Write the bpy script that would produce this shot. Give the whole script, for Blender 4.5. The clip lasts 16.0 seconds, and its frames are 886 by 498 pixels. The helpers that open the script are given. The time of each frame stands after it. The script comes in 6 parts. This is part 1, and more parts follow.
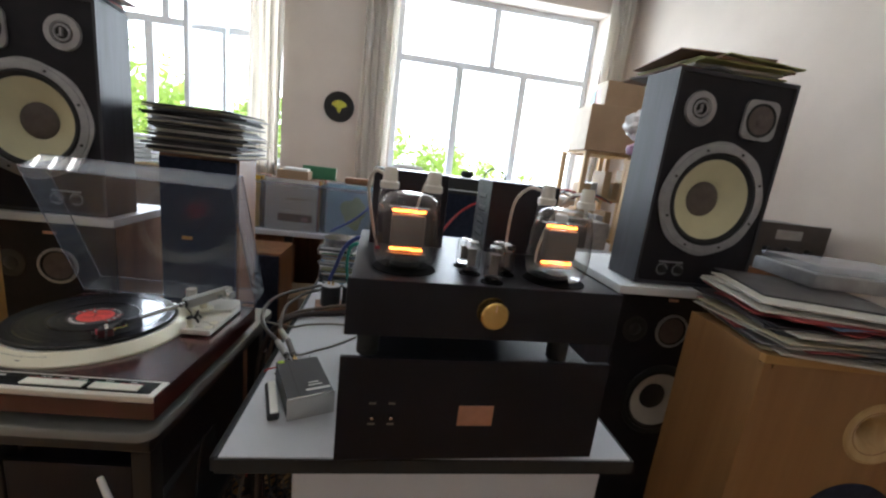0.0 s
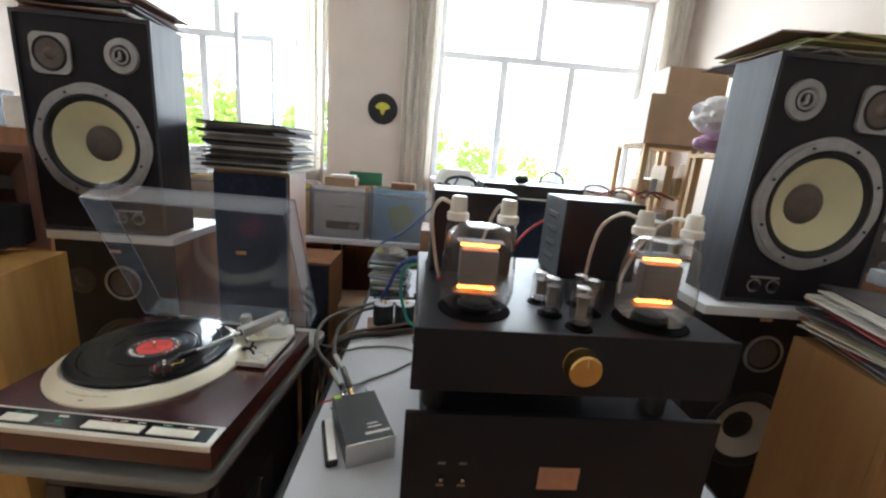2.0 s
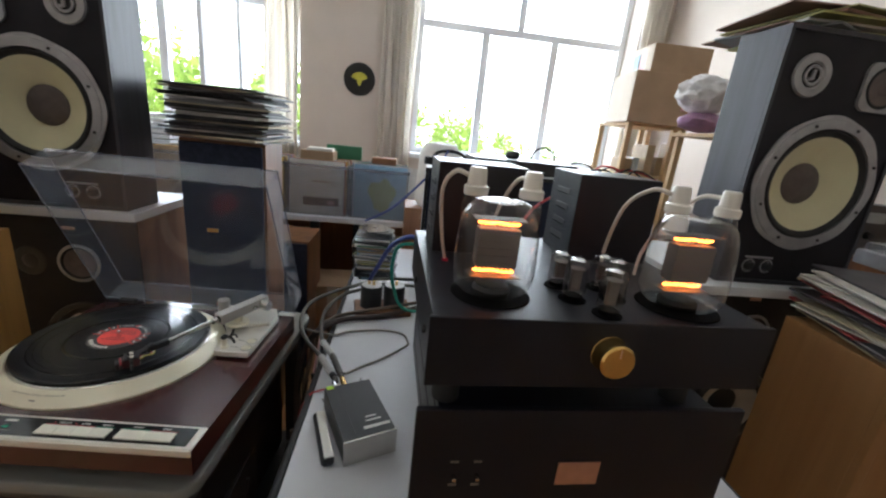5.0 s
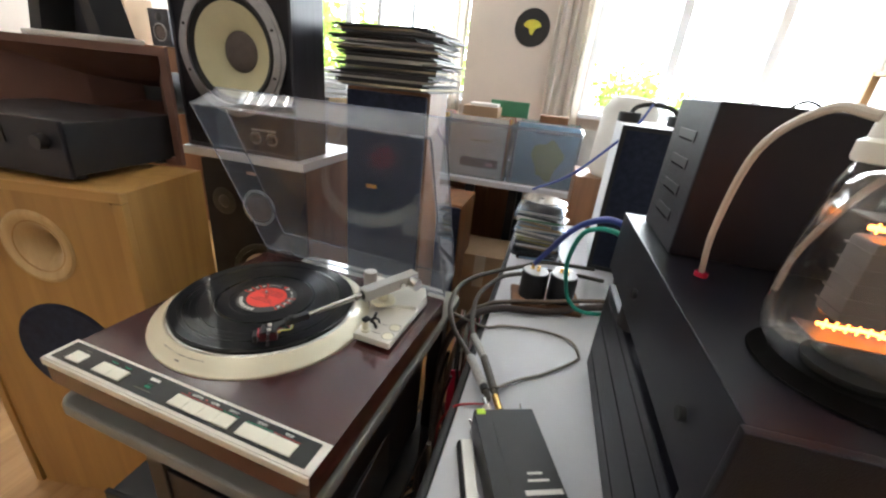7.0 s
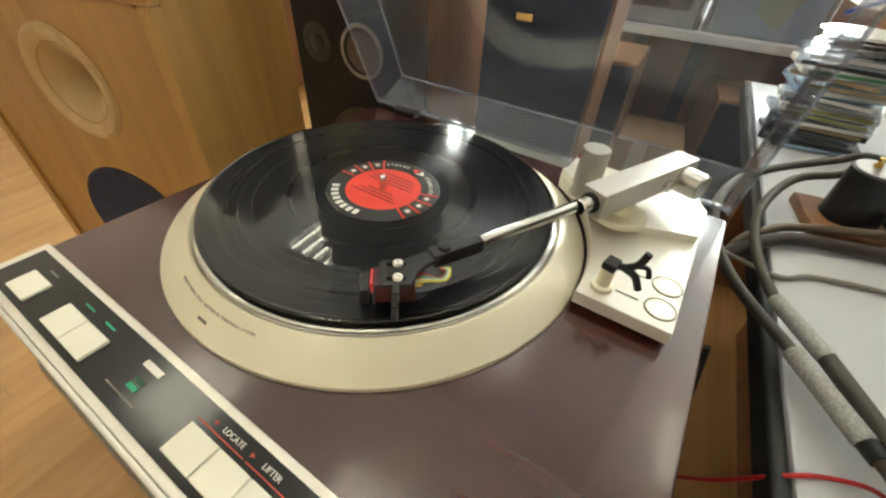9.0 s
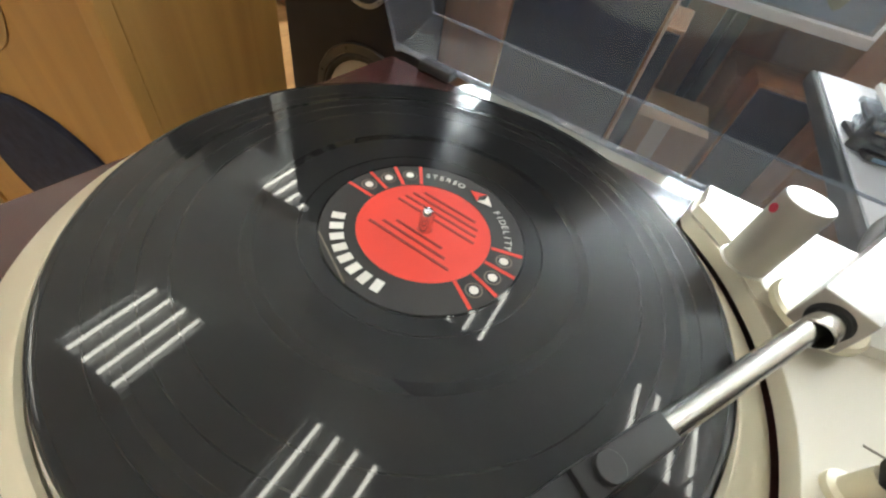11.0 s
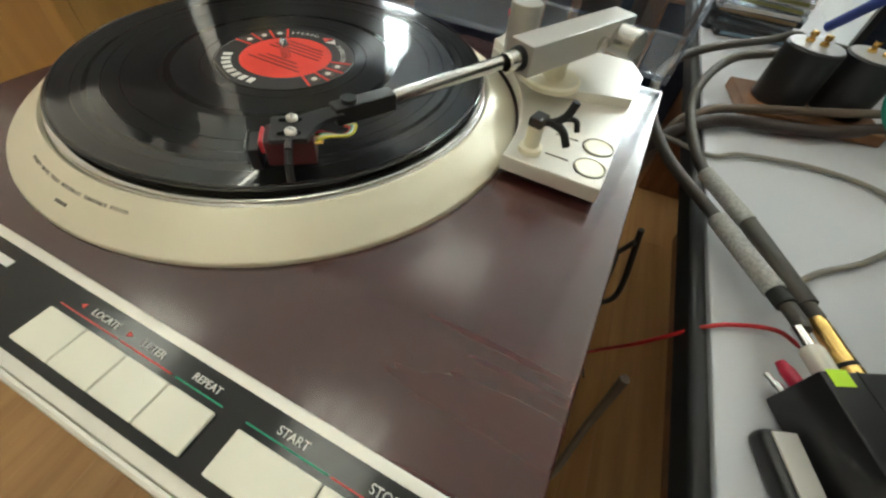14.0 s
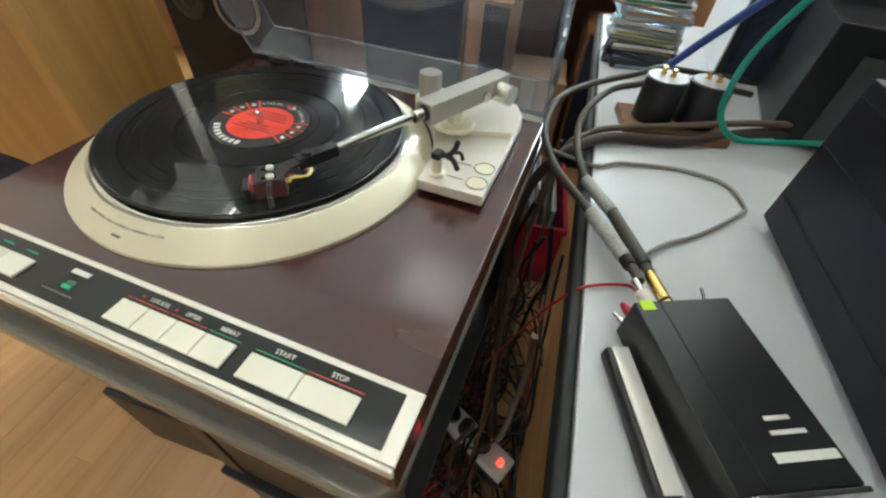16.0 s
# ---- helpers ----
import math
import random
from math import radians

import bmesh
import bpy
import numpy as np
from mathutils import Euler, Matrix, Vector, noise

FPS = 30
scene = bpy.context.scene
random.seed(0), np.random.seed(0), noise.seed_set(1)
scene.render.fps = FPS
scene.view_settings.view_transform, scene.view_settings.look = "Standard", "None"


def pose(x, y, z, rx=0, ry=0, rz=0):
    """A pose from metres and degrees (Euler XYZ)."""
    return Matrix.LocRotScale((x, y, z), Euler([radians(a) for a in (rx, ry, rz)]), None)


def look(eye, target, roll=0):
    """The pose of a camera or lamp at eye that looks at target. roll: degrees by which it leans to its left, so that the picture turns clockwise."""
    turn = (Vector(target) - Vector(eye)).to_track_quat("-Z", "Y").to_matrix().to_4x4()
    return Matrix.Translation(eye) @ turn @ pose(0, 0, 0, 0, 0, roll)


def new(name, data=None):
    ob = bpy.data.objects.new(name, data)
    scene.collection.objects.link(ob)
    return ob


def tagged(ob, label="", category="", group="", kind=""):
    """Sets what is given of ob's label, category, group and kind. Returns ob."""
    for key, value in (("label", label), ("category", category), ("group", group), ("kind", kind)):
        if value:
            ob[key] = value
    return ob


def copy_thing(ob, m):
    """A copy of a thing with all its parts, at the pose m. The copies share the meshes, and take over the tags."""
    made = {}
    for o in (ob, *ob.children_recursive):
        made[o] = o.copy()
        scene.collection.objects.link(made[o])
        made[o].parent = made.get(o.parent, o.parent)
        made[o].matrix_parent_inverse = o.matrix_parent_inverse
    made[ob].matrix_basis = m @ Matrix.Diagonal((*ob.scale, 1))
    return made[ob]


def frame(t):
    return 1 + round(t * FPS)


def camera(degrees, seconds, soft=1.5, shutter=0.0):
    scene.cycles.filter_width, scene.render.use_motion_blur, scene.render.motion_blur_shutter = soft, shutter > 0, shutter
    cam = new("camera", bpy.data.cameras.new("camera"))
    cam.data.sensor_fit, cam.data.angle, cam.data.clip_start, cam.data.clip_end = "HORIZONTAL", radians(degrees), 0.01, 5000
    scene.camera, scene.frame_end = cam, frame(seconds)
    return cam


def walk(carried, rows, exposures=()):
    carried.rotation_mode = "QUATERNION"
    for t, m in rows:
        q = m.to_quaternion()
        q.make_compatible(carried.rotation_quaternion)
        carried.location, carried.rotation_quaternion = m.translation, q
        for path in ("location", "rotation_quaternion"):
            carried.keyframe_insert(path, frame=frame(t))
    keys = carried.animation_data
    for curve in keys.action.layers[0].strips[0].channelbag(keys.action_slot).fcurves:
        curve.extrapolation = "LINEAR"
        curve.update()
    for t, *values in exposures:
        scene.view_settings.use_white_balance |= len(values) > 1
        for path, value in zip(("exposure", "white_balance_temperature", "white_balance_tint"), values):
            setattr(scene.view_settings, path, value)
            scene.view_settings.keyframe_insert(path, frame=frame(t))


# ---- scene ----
# the camera and its walk: seconds, place, yaw, pitch, roll
cam = camera(96.0, 16.0, soft=2.3)
ROWS = [
    (0.0, 0.6206, -0.9257, 1.3200, -8.69, -12.16, 6.76),
    (0.5, 0.6151, -0.9128, 1.3166, -7.73, -13.36, 5.53),
    (1.0, 0.6003, -0.8816, 1.3178, -6.17, -15.33, 5.39),
    (1.5, 0.5980, -0.8458, 1.3235, -5.74, -16.39, 5.78),
    (2.0, 0.5761, -0.8210, 1.3614, -2.74, -13.45, 4.72),
    (2.5, 0.5668, -0.7995, 1.3865, -0.64, -12.25, 3.35),
    (3.0, 0.5705, -0.7787, 1.3818, -0.96, -13.07, 3.10),
    (3.5, 0.5727, -0.7716, 1.3639, -3.72, -15.57, 3.24),
    (6.0, 0.4989, -0.6786, 1.3374, -7.14, -17.11, 6.20),
    (6.5, 0.5155, -0.5892, 1.3271, 7.23, -19.89, 7.54),
    (7.0, 0.4431, -0.5200, 1.2892, 13.86, -23.28, 5.81),
    (7.5, 0.3271, -0.4495, 1.2532, 11.33, -24.85, 9.51),
    (8.0, 0.2780, -0.3945, 1.2119, 11.96, -27.89, 9.71),
    (8.5, 0.2329, -0.3145, 1.1502, 20.51, -32.90, 8.85),
    (9.0, 0.1888, -0.2438, 1.0893, 27.24, -40.42, 3.65),
    (9.5, 0.1234, -0.1816, 1.0369, 22.18, -47.21, 9.26),
    (12.0, 0.0556, -0.1234, 1.0365, 20.76, -46.55, 14.10),
    (12.5, 0.0852, -0.1423, 1.0504, 21.40, -47.10, 12.14),
    (13.0, 0.1228, -0.1769, 1.0531, 19.72, -47.80, 11.12),
    (13.5, 0.1776, -0.2161, 1.0462, 19.33, -47.33, 8.25),
    (14.0, 0.2197, -0.2416, 1.0424, 17.65, -49.29, 7.03),
    (14.5, 0.2427, -0.2608, 1.0358, 17.66, -49.64, 6.18),
    (15.0, 0.2640, -0.2852, 1.0375, 18.01, -49.54, 5.33),
    (15.5, 0.2690, -0.3006, 1.0607, 17.88, -47.56, 4.60),
    (16.0, 0.2872, -0.3193, 1.1136, 13.98, -45.41, 4.31),
]
EXPOSURES = [(0.0, 1.27, 5950, 10), (0.7, 1.45, 5950, 10), (1.5, 1.75, 6000, 10), (2.2, 1.55, 6000, 9), (3.0, 0.88, 6000, 9), (3.5, 0.9, 6000, 9), (6.0, 1.65, 5950, 10), (6.5, 1.8, 6100, 10), (7.5, 2.32, 6400, 10), (8.5, 2.4, 6800, 7), (9.0, 2.35, 7100, 2), (9.6, 2.35, 7100, 4), (12.0, 2.65, 6000, 5), (13.0, 2.75, 6300, 3), (14.0, 2.1, 6550, 0), (15.0, 2.4, 6500, 0), (16.0, 2.4, 6150, 0)]
walk(cam, [(t, pose(x, y, z, 90 + pitch, 0, yaw) @ pose(0, 0, 0, 0, 0, roll)) for t, x, y, z, yaw, pitch, roll in ROWS], EXPOSURES)

# ---- world and light ----
world = bpy.data.worlds.new("world")
scene.world = world
world.use_nodes = True
sky = world.node_tree.nodes.new("ShaderNodeTexSky")
sky.sky_type, sky.sun_disc = "NISHITA", False
sky.sun_elevation, sky.sun_rotation = radians(48), radians(200)
world.node_tree.links.new(sky.outputs[0], world.node_tree.nodes["Background"].inputs[0])
world.node_tree.nodes["Background"].inputs[1].default_value = 0.15

sun_data = bpy.data.lights.new("sun", "SUN")
sun_data.energy, sun_data.angle, sun_data.color = 5.0, radians(0.6), (1.0, 0.95, 0.86)
sun = new("sun", sun_data)
sun.matrix_world = look((0, -20, 22), (0, 0, 0))


def area(name, m, sx, sy, watts, color):
    d = bpy.data.lights.new(name, "AREA")
    d.shape, d.size, d.size_y, d.energy, d.color = "RECTANGLE", sx, sy, watts, color
    o = new(name, d)
    o.matrix_world = m
    return o


# the sky's light in the two window openings
for n, (xc, w) in enumerate(((-1.68, 2.25), (1.68, 2.1))):
    area("window_light", pose(xc, 3.88, 2.1, -90, 0, 0), w, 1.75, 42, (0.88, 0.95, 1.0))

# ---- materials ----


def mat(name, color, rough=0.5, metal=0.0, var=0.12, scale=20.0, bump=0.0, bump_scale=200.0, spec=0.5, coat=0.0, stretch=(1, 1, 1), color2=None, fine=0.0):
    """A surface with stains at one scale and grain at another."""
    m = bpy.data.materials.new(name)
    m.use_nodes = True
    nt = m.node_tree
    b = nt.nodes["Principled BSDF"]
    b.inputs["Roughness"].default_value, b.inputs["Metallic"].default_value = rough, metal
    b.inputs["Specular IOR Level"].default_value, b.inputs["Coat Weight"].default_value = spec, coat
    co = nt.nodes.new("ShaderNodeTexCoord")
    mp = nt.nodes.new("ShaderNodeMapping")
    mp.inputs["Scale"].default_value = stretch
    nt.links.new(co.outputs["Object"], mp.inputs[0])
    n1 = nt.nodes.new("ShaderNodeTexNoise")
    n1.inputs["Scale"].default_value, n1.inputs["Detail"].default_value = scale, 6
    nt.links.new(mp.outputs[0], n1.inputs[0])
    ramp = nt.nodes.new("ShaderNodeMix")
    ramp.data_type = "RGBA"
    c2 = color2 or tuple(c * (1 - var) for c in color)
    c1 = color if color2 else tuple(min(1, c * (1 + var)) for c in color)
    ramp.inputs["A"].default_value, ramp.inputs["B"].default_value = (*c1, 1), (*c2, 1)
    spread = nt.nodes.new("ShaderNodeMapRange")
    spread.inputs["From Min"].default_value, spread.inputs["From Max"].default_value = 0.3, 0.7
    nt.links.new(n1.outputs[0], spread.inputs[0])
    nt.links.new(spread.outputs[0], ramp.inputs["Factor"])
    nt.links.new(ramp.outputs["Result"], b.inputs["Base Color"])
    rr = nt.nodes.new("ShaderNodeMapRange")
    rr.inputs["To Min"].default_value, rr.inputs["To Max"].default_value = max(0, rough * 0.85), min(1, rough * 1.15)
    n2 = nt.nodes.new("ShaderNodeTexNoise")
    n2.inputs["Scale"].default_value, n2.inputs["Detail"].default_value = bump_scale, 4
    nt.links.new(mp.outputs[0], n2.inputs[0])
    nt.links.new(n1.outputs[0], rr.inputs[0])
    nt.links.new(rr.outputs[0], b.inputs["Roughness"])
    if bump:
        bu = nt.nodes.new("ShaderNodeBump")
        bu.inputs["Strength"].default_value, bu.inputs["Distance"].default_value = bump, 0.002
        nt.links.new(n2.outputs[0], bu.inputs["Height"])
        nt.links.new(bu.outputs[0], b.inputs["Normal"])
    return m


def wood(name, c1, c2, rough=0.4, along=0, size=1.0, coat=0.0, random_tone=0.0):
    """Wood with its grain along x, y or z (0, 1, 2)."""
    m = bpy.data.materials.new(name)
    m.use_nodes = True
    nt = m.node_tree
    b = nt.nodes["Principled BSDF"]
    b.inputs["Roughness"].default_value, b.inputs["Coat Weight"].default_value = rough, coat
    co, mp = nt.nodes.new("ShaderNodeTexCoord"), nt.nodes.new("ShaderNodeMapping")
    st = [14.0 / size] * 3
    st[along] = 0.9 / size
    mp.inputs["Scale"].default_value = st
    nt.links.new(co.outputs["Object"], mp.inputs[0])
    if random_tone:
        inf = nt.nodes.new("ShaderNodeObjectInfo")
        sc = nt.nodes.new("ShaderNodeVectorMath")
        sc.operation = "SCALE"
        sc.inputs[0].default_value = (13.0, 7.0, 5.0)
        nt.links.new(inf.outputs["Random"], sc.inputs["Scale"])
        nt.links.new(sc.outputs[0], mp.inputs["Location"])
    n = nt.nodes.new("ShaderNodeTexNoise")
    n.inputs["Scale"].default_value, n.inputs["Detail"].default_value, n.inputs["Distortion"].default_value = 2.0, 8, 0.6
    nt.links.new(mp.outputs[0], n.inputs[0])
    mr = nt.nodes.new("ShaderNodeMapRange")
    mr.inputs["From Min"].default_value, mr.inputs["From Max"].default_value = 0.32, 0.68
    nt.links.new(n.outputs[0], mr.inputs[0])
    mx = nt.nodes.new("ShaderNodeMix")
    mx.data_type = "RGBA"
    mx.inputs["A"].default_value, mx.inputs["B"].default_value = (*c1, 1), (*c2, 1)
    nt.links.new(mr.outputs[0], mx.inputs["Factor"])
    out = mx.outputs["Result"]
    if random_tone:
        hs = nt.nodes.new("ShaderNodeHueSaturation")
        vr = nt.nodes.new("ShaderNodeMapRange")
        vr.inputs["To Min"].default_value, vr.inputs["To Max"].default_value = 1 - random_tone, 1 + random_tone
        nt.links.new(inf.outputs["Random"], vr.inputs[0])
        nt.links.new(vr.outputs[0], hs.inputs["Value"])
        nt.links.new(out, hs.inputs["Color"])
        out = hs.outputs[0]
    nt.links.new(out, b.inputs["Base Color"])
    bu = nt.nodes.new("ShaderNodeBump")
    bu.inputs["Strength"].default_value, bu.inputs["Distance"].default_value = 0.08, 0.001
    nt.links.new(n.outputs[0], bu.inputs["Height"])
    nt.links.new(bu.outputs[0], b.inputs["Normal"])
    return m


def glow(name, color, strength):
    m = bpy.data.materials.new(name)
    m.use_nodes = True
    b = m.node_tree.nodes["Principled BSDF"]
    b.inputs["Base Color"].default_value = (*color, 1)
    b.inputs["Emission Color"].default_value, b.inputs["Emission Strength"].default_value = (*color, 1), strength
    return m


def glass(name, color=(1, 1, 1), rough=0.0, ior=1.45, haze=0.0, edge=4.0):
    """Thin clear sheet: mostly see-through, with a mirror share by Fresnel."""
    m = bpy.data.materials.new(name)
    m.use_nodes = True
    nt = m.node_tree
    nt.nodes.remove(nt.nodes["Principled BSDF"])
    out = nt.nodes["Material Output"]
    tr, gl, lw, mx = (nt.nodes.new("ShaderNode" + k) for k in ("BsdfTransparent", "BsdfGlossy", "LayerWeight", "MixShader"))
    tr.inputs[0].default_value, gl.inputs["Roughness"].default_value, lw.inputs[0].default_value = (*color, 1), rough, 0.5
    pw, ml = nt.nodes.new("ShaderNodeMath"), nt.nodes.new("ShaderNodeMath")
    pw.operation, ml.operation = "POWER", "MULTIPLY_ADD"
    pw.inputs[1].default_value, ml.inputs[1].default_value, ml.inputs[2].default_value = edge, 0.75, 0.03 * ior
    nt.links.new(lw.outputs["Facing"], pw.inputs[0])
    nt.links.new(pw.outputs[0], ml.inputs[0])
    nt.links.new(ml.outputs[0], mx.inputs[0])
    nt.links.new(tr.outputs[0], mx.inputs[1])
    nt.links.new(gl.outputs[0], mx.inputs[2])
    last = mx
    if haze:
        df, m2 = nt.nodes.new("ShaderNodeBsdfDiffuse"), nt.nodes.new("ShaderNodeMixShader")
        df.inputs[0].default_value = (0.62, 0.7, 0.84, 1)
        m2.inputs[0].default_value = haze
        nt.links.new(mx.outputs[0], m2.inputs[1])
        nt.links.new(df.outputs[0], m2.inputs[2])
        last = m2
    nt.links.new(last.outputs[0], out.inputs[0])
    return m


WALL = mat("wall_paint", (0.60, 0.52, 0.455), 0.8, var=0.04, scale=3, bump=0.15, bump_scale=160)
CEIL = mat("ceiling_paint", (0.78, 0.77, 0.74), 0.85, var=0.04, scale=4)
FRAME = mat("window_paint", (0.72, 0.74, 0.76), 0.45, var=0.05, scale=6)
PANE = glass("window_glass")
LAMINATE = wood("laminate", (0.47, 0.275, 0.115), (0.35, 0.185, 0.07), 0.33, along=1, size=1.2, random_tone=0.12)
GAP = mat("floor_gap", (0.05, 0.03, 0.02), 0.8)
BLACK_ASH = mat("black_ash", (0.026, 0.026, 0.036), 0.5, spec=0.6, var=0.3, scale=30, stretch=(1, 1, 0.1), bump=0.2, bump_scale=90)
BAFFLE = mat("baffle_black", (0.013, 0.012, 0.016), 0.55, spec=0.25, var=0.2, scale=12, bump=0.12, bump_scale=240)
BLACK = mat("black_powder", (0.007, 0.007, 0.012), 0.36, var=0.15, scale=14, bump=0.2, bump_scale=900, spec=0.32)
BLACK_SATIN = mat("black_satin", (0.016, 0.016, 0.018), 0.33, var=0.15, scale=14)
BLACK_CLOTH = mat("black_cloth", (0.012, 0.018, 0.042), 0.85, var=0.25, scale=60, bump=0.4, bump_scale=700)
# flat black painted where holes and slots are dark inside
HOLE = mat("dark_recess", (0.004, 0.0035, 0.0035), 0.95, spec=0.05)
RUBBER = mat("black_rubber", (0.014, 0.014, 0.014), 0.65)
CONE = mat("cream_paper_cone", (0.66, 0.62, 0.40), 0.75, var=0.06, scale=9, bump=0.25, bump_scale=160)
CONE_W = mat("pale_paper_cone", (0.55, 0.53, 0.47), 0.75, var=0.08, scale=9, bump=0.25, bump_scale=160)
DUST = mat("grey_dust_cap", (0.12, 0.095, 0.085), 0.7, var=0.15, scale=30, bump=0.2)
CAST = mat("cast_alloy", (0.36, 0.36, 0.37), 0.48, metal=0.6, var=0.12, scale=25, bump=0.2, bump_scale=300)
STEEL = mat("steel", (0.62, 0.61, 0.58), 0.25, metal=1.0, var=0.08)
CHROME = mat("chrome", (0.75, 0.75, 0.76), 0.12, metal=1.0, var=0.05)
ALU = mat("champagne_aluminium", (0.80, 0.755, 0.60), 0.4, metal=0.5, var=0.03, scale=8, bump=0.04, bump_scale=500)
ALU_W = mat("pale_aluminium", (0.74, 0.71, 0.64), 0.35, metal=0.4, var=0.03, scale=8)
ARM_GREY = mat("grey_alloy", (0.50, 0.485, 0.45), 0.38, metal=0.6, var=0.05, scale=12, bump=0.04, bump_scale=500)
GOLD = mat("gold_plate", (0.83, 0.56, 0.2), 0.25, metal=1.0, var=0.08, scale=60)
COPPER = mat("copper_plate", (0.62, 0.36, 0.27), 0.38, metal=0.8, var=0.08, scale=40)
MAHOGANY = wood("mahogany_lacquer", (0.066, 0.012, 0.011), (0.04, 0.008, 0.008), 0.27, along=0, size=1.4, coat=0.6)
MAHOGANY.node_tree.nodes["Principled BSDF"].inputs["Coat Roughness"].default_value = 0.11
VINYL = mat("vinyl", (0.005, 0.005, 0.006), 0.13, var=0.1, scale=8)
LABEL_RED = mat("label_red", (0.72, 0.045, 0.025), 0.5, var=0.05, scale=30)
LABEL_BLACK = mat("label_black", (0.02, 0.018, 0.018), 0.45)
PRINT = mat("white_print", (0.75, 0.73, 0.68), 0.5, var=0.04)
DARK_PRINT = mat("dark_print", (0.16, 0.14, 0.11), 0.5)
KEY = mat("cream_key", (0.78, 0.75, 0.63), 0.4, var=0.03)
LID = glass("clear_acrylic", (0.95, 0.955, 0.97), 0.01, 1.45, haze=0.03)
LID_EDGE = glass("acrylic_edge", (0.72, 0.75, 0.8), 0.04, 1.6, haze=0.16)
TUBE_GLASS = glass("valve_glass", (0.93, 0.93, 0.92), 0.0, 1.7, edge=2.6)
PLATE_GREY = mat("valve_anode", (0.16, 0.135, 0.12), 0.5, metal=0.3, var=0.12, scale=60)
FILAMENT = glow("filament", (1.0, 0.24, 0.03), 5.5)
CERAMIC = mat("white_ceramic", (0.74, 0.71, 0.64), 0.35, var=0.04)
WIRE_CREAM = mat("cream_wire", (0.62, 0.56, 0.48), 0.5)
TABLETOP = mat("grey_white_laminate", (0.60, 0.61, 0.65), 0.35, var=0.03, scale=10, bump=0.05)
GLASS_BOARD = mat("frosted_grey_board", (0.2, 0.2, 0.185), 0.06, var=0.08, scale=4)
OAK = wood("oak_veneer", (0.46, 0.26, 0.075), (0.35, 0.18, 0.048), 0.42, along=2, size=1.3)
OAK_TRIM = wood("oak_trim", (0.5, 0.29, 0.09), (0.37, 0.19, 0.055), 0.42, along=0, size=1.3)
OAK_PALE = wood("turned_wood", (0.58, 0.40, 0.19), (0.48, 0.31, 0.13), 0.42, along=1, size=0.6)
MDF = wood("pale_brown_veneer", (0.34, 0.18, 0.065), (0.26, 0.128, 0.044), 0.5, along=2, size=2.0)
TEAK = wood("teak_veneer", (0.27, 0.125, 0.055), (0.17, 0.075, 0.032), 0.45, along=2, size=1.3)
PINE = wood("raw_pine", (0.55, 0.38, 0.2), (0.43, 0.27, 0.125), 0.6, along=2, size=1.0)
HORN = mat("brown_horn", (0.13, 0.06, 0.042), 0.55, var=0.12, scale=7)
CARD = mat("brown_cardboard", (0.37, 0.25, 0.155), 0.8, var=0.08, scale=8, bump=0.2)
# pale tone of tape and seams, also daylight painted on carton sides
CARD_PALE = mat("pale_tape_and_lit_card", (0.55, 0.47, 0.38), 0.8, var=0.06, scale=8)
CLEAR_BOX = glass("clear_plastic_box", (0.86, 0.86, 0.86), 0.12, 1.3, haze=0.12)
PAPER = mat("paper_white", (0.68, 0.66, 0.62), 0.7, var=0.08, scale=12)
def thin_cloth(name, color):
    m = mat(name, color, 0.9, var=0.06, scale=6, bump=0.3, bump_scale=220)
    nt = m.node_tree
    tl, mx = nt.nodes.new("ShaderNodeBsdfTranslucent"), nt.nodes.new("ShaderNodeMixShader")
    tl.inputs[0].default_value, mx.inputs[0].default_value = (*color, 1), 0.55
    nt.links.new(nt.nodes["Principled BSDF"].outputs[0], mx.inputs[1])
    nt.links.new(tl.outputs[0], mx.inputs[2])
    nt.links.new(mx.outputs[0], nt.nodes["Material Output"].inputs[0])
    return m


CURTAIN = thin_cloth("pale_curtain", (0.82, 0.78, 0.72))
RED_PLASTIC = mat("red_plastic", (0.42, 0.012, 0.05), 0.35)
CABLE_GREY = mat("grey_cable", (0.066, 0.057, 0.046), 0.5, bump=0.4, bump_scale=600)
CABLE_BROWN = mat("brown_cable", (0.13, 0.095, 0.07), 0.5)
CABLE_BLUE = mat("blue_cable", (0.035, 0.06, 0.28), 0.45)
CABLE_TEAL = mat("teal_cable", (0.015, 0.30, 0.22), 0.45, bump=0.4, bump_scale=500)
CABLE_RED = mat("red_cable", (0.45, 0.015, 0.02), 0.45)
CABLE_BLACK = mat("black_cable", (0.012, 0.012, 0.012), 0.5)
CABLE_WHITE = mat("white_cable", (0.62, 0.6, 0.57), 0.45)
LIME = mat("lime_sticker", (0.55, 0.85, 0.05), 0.6)
GREEN = mat("green_print", (0.02, 0.33, 0.18), 0.5)
RED_PRINT = mat("red_print", (0.6, 0.06, 0.05), 0.5)

# ---- mesh helpers ----


def thing(name, label, category, m, group="", kind=""):
    o = new(name)
    o.empty_display_size = 0.05
    o.matrix_world = m
    return tagged(o, label, category, group, kind)


def part(name, bm, material, parent=None, label="", m=None, smooth=True):
    me = bpy.data.meshes.new(name)
    bm.normal_update()
    bm.to_mesh(me)
    bm.free()
    me.materials.append(material)
    if smooth:
        me.polygons.foreach_set("use_smooth", [True] * len(me.polygons))
        me.set_sharp_from_angle(angle=radians(38))
    o = new(name, me)
    if smooth:
        wn = o.modifiers.new("flat_faces", "WEIGHTED_NORMAL")
        wn.keep_sharp, wn.weight = True, 50
    if m is not None:
        o.matrix_world = m
    if parent is not None:
        o.parent = parent
    if label:
        o["label"] = label
    return o


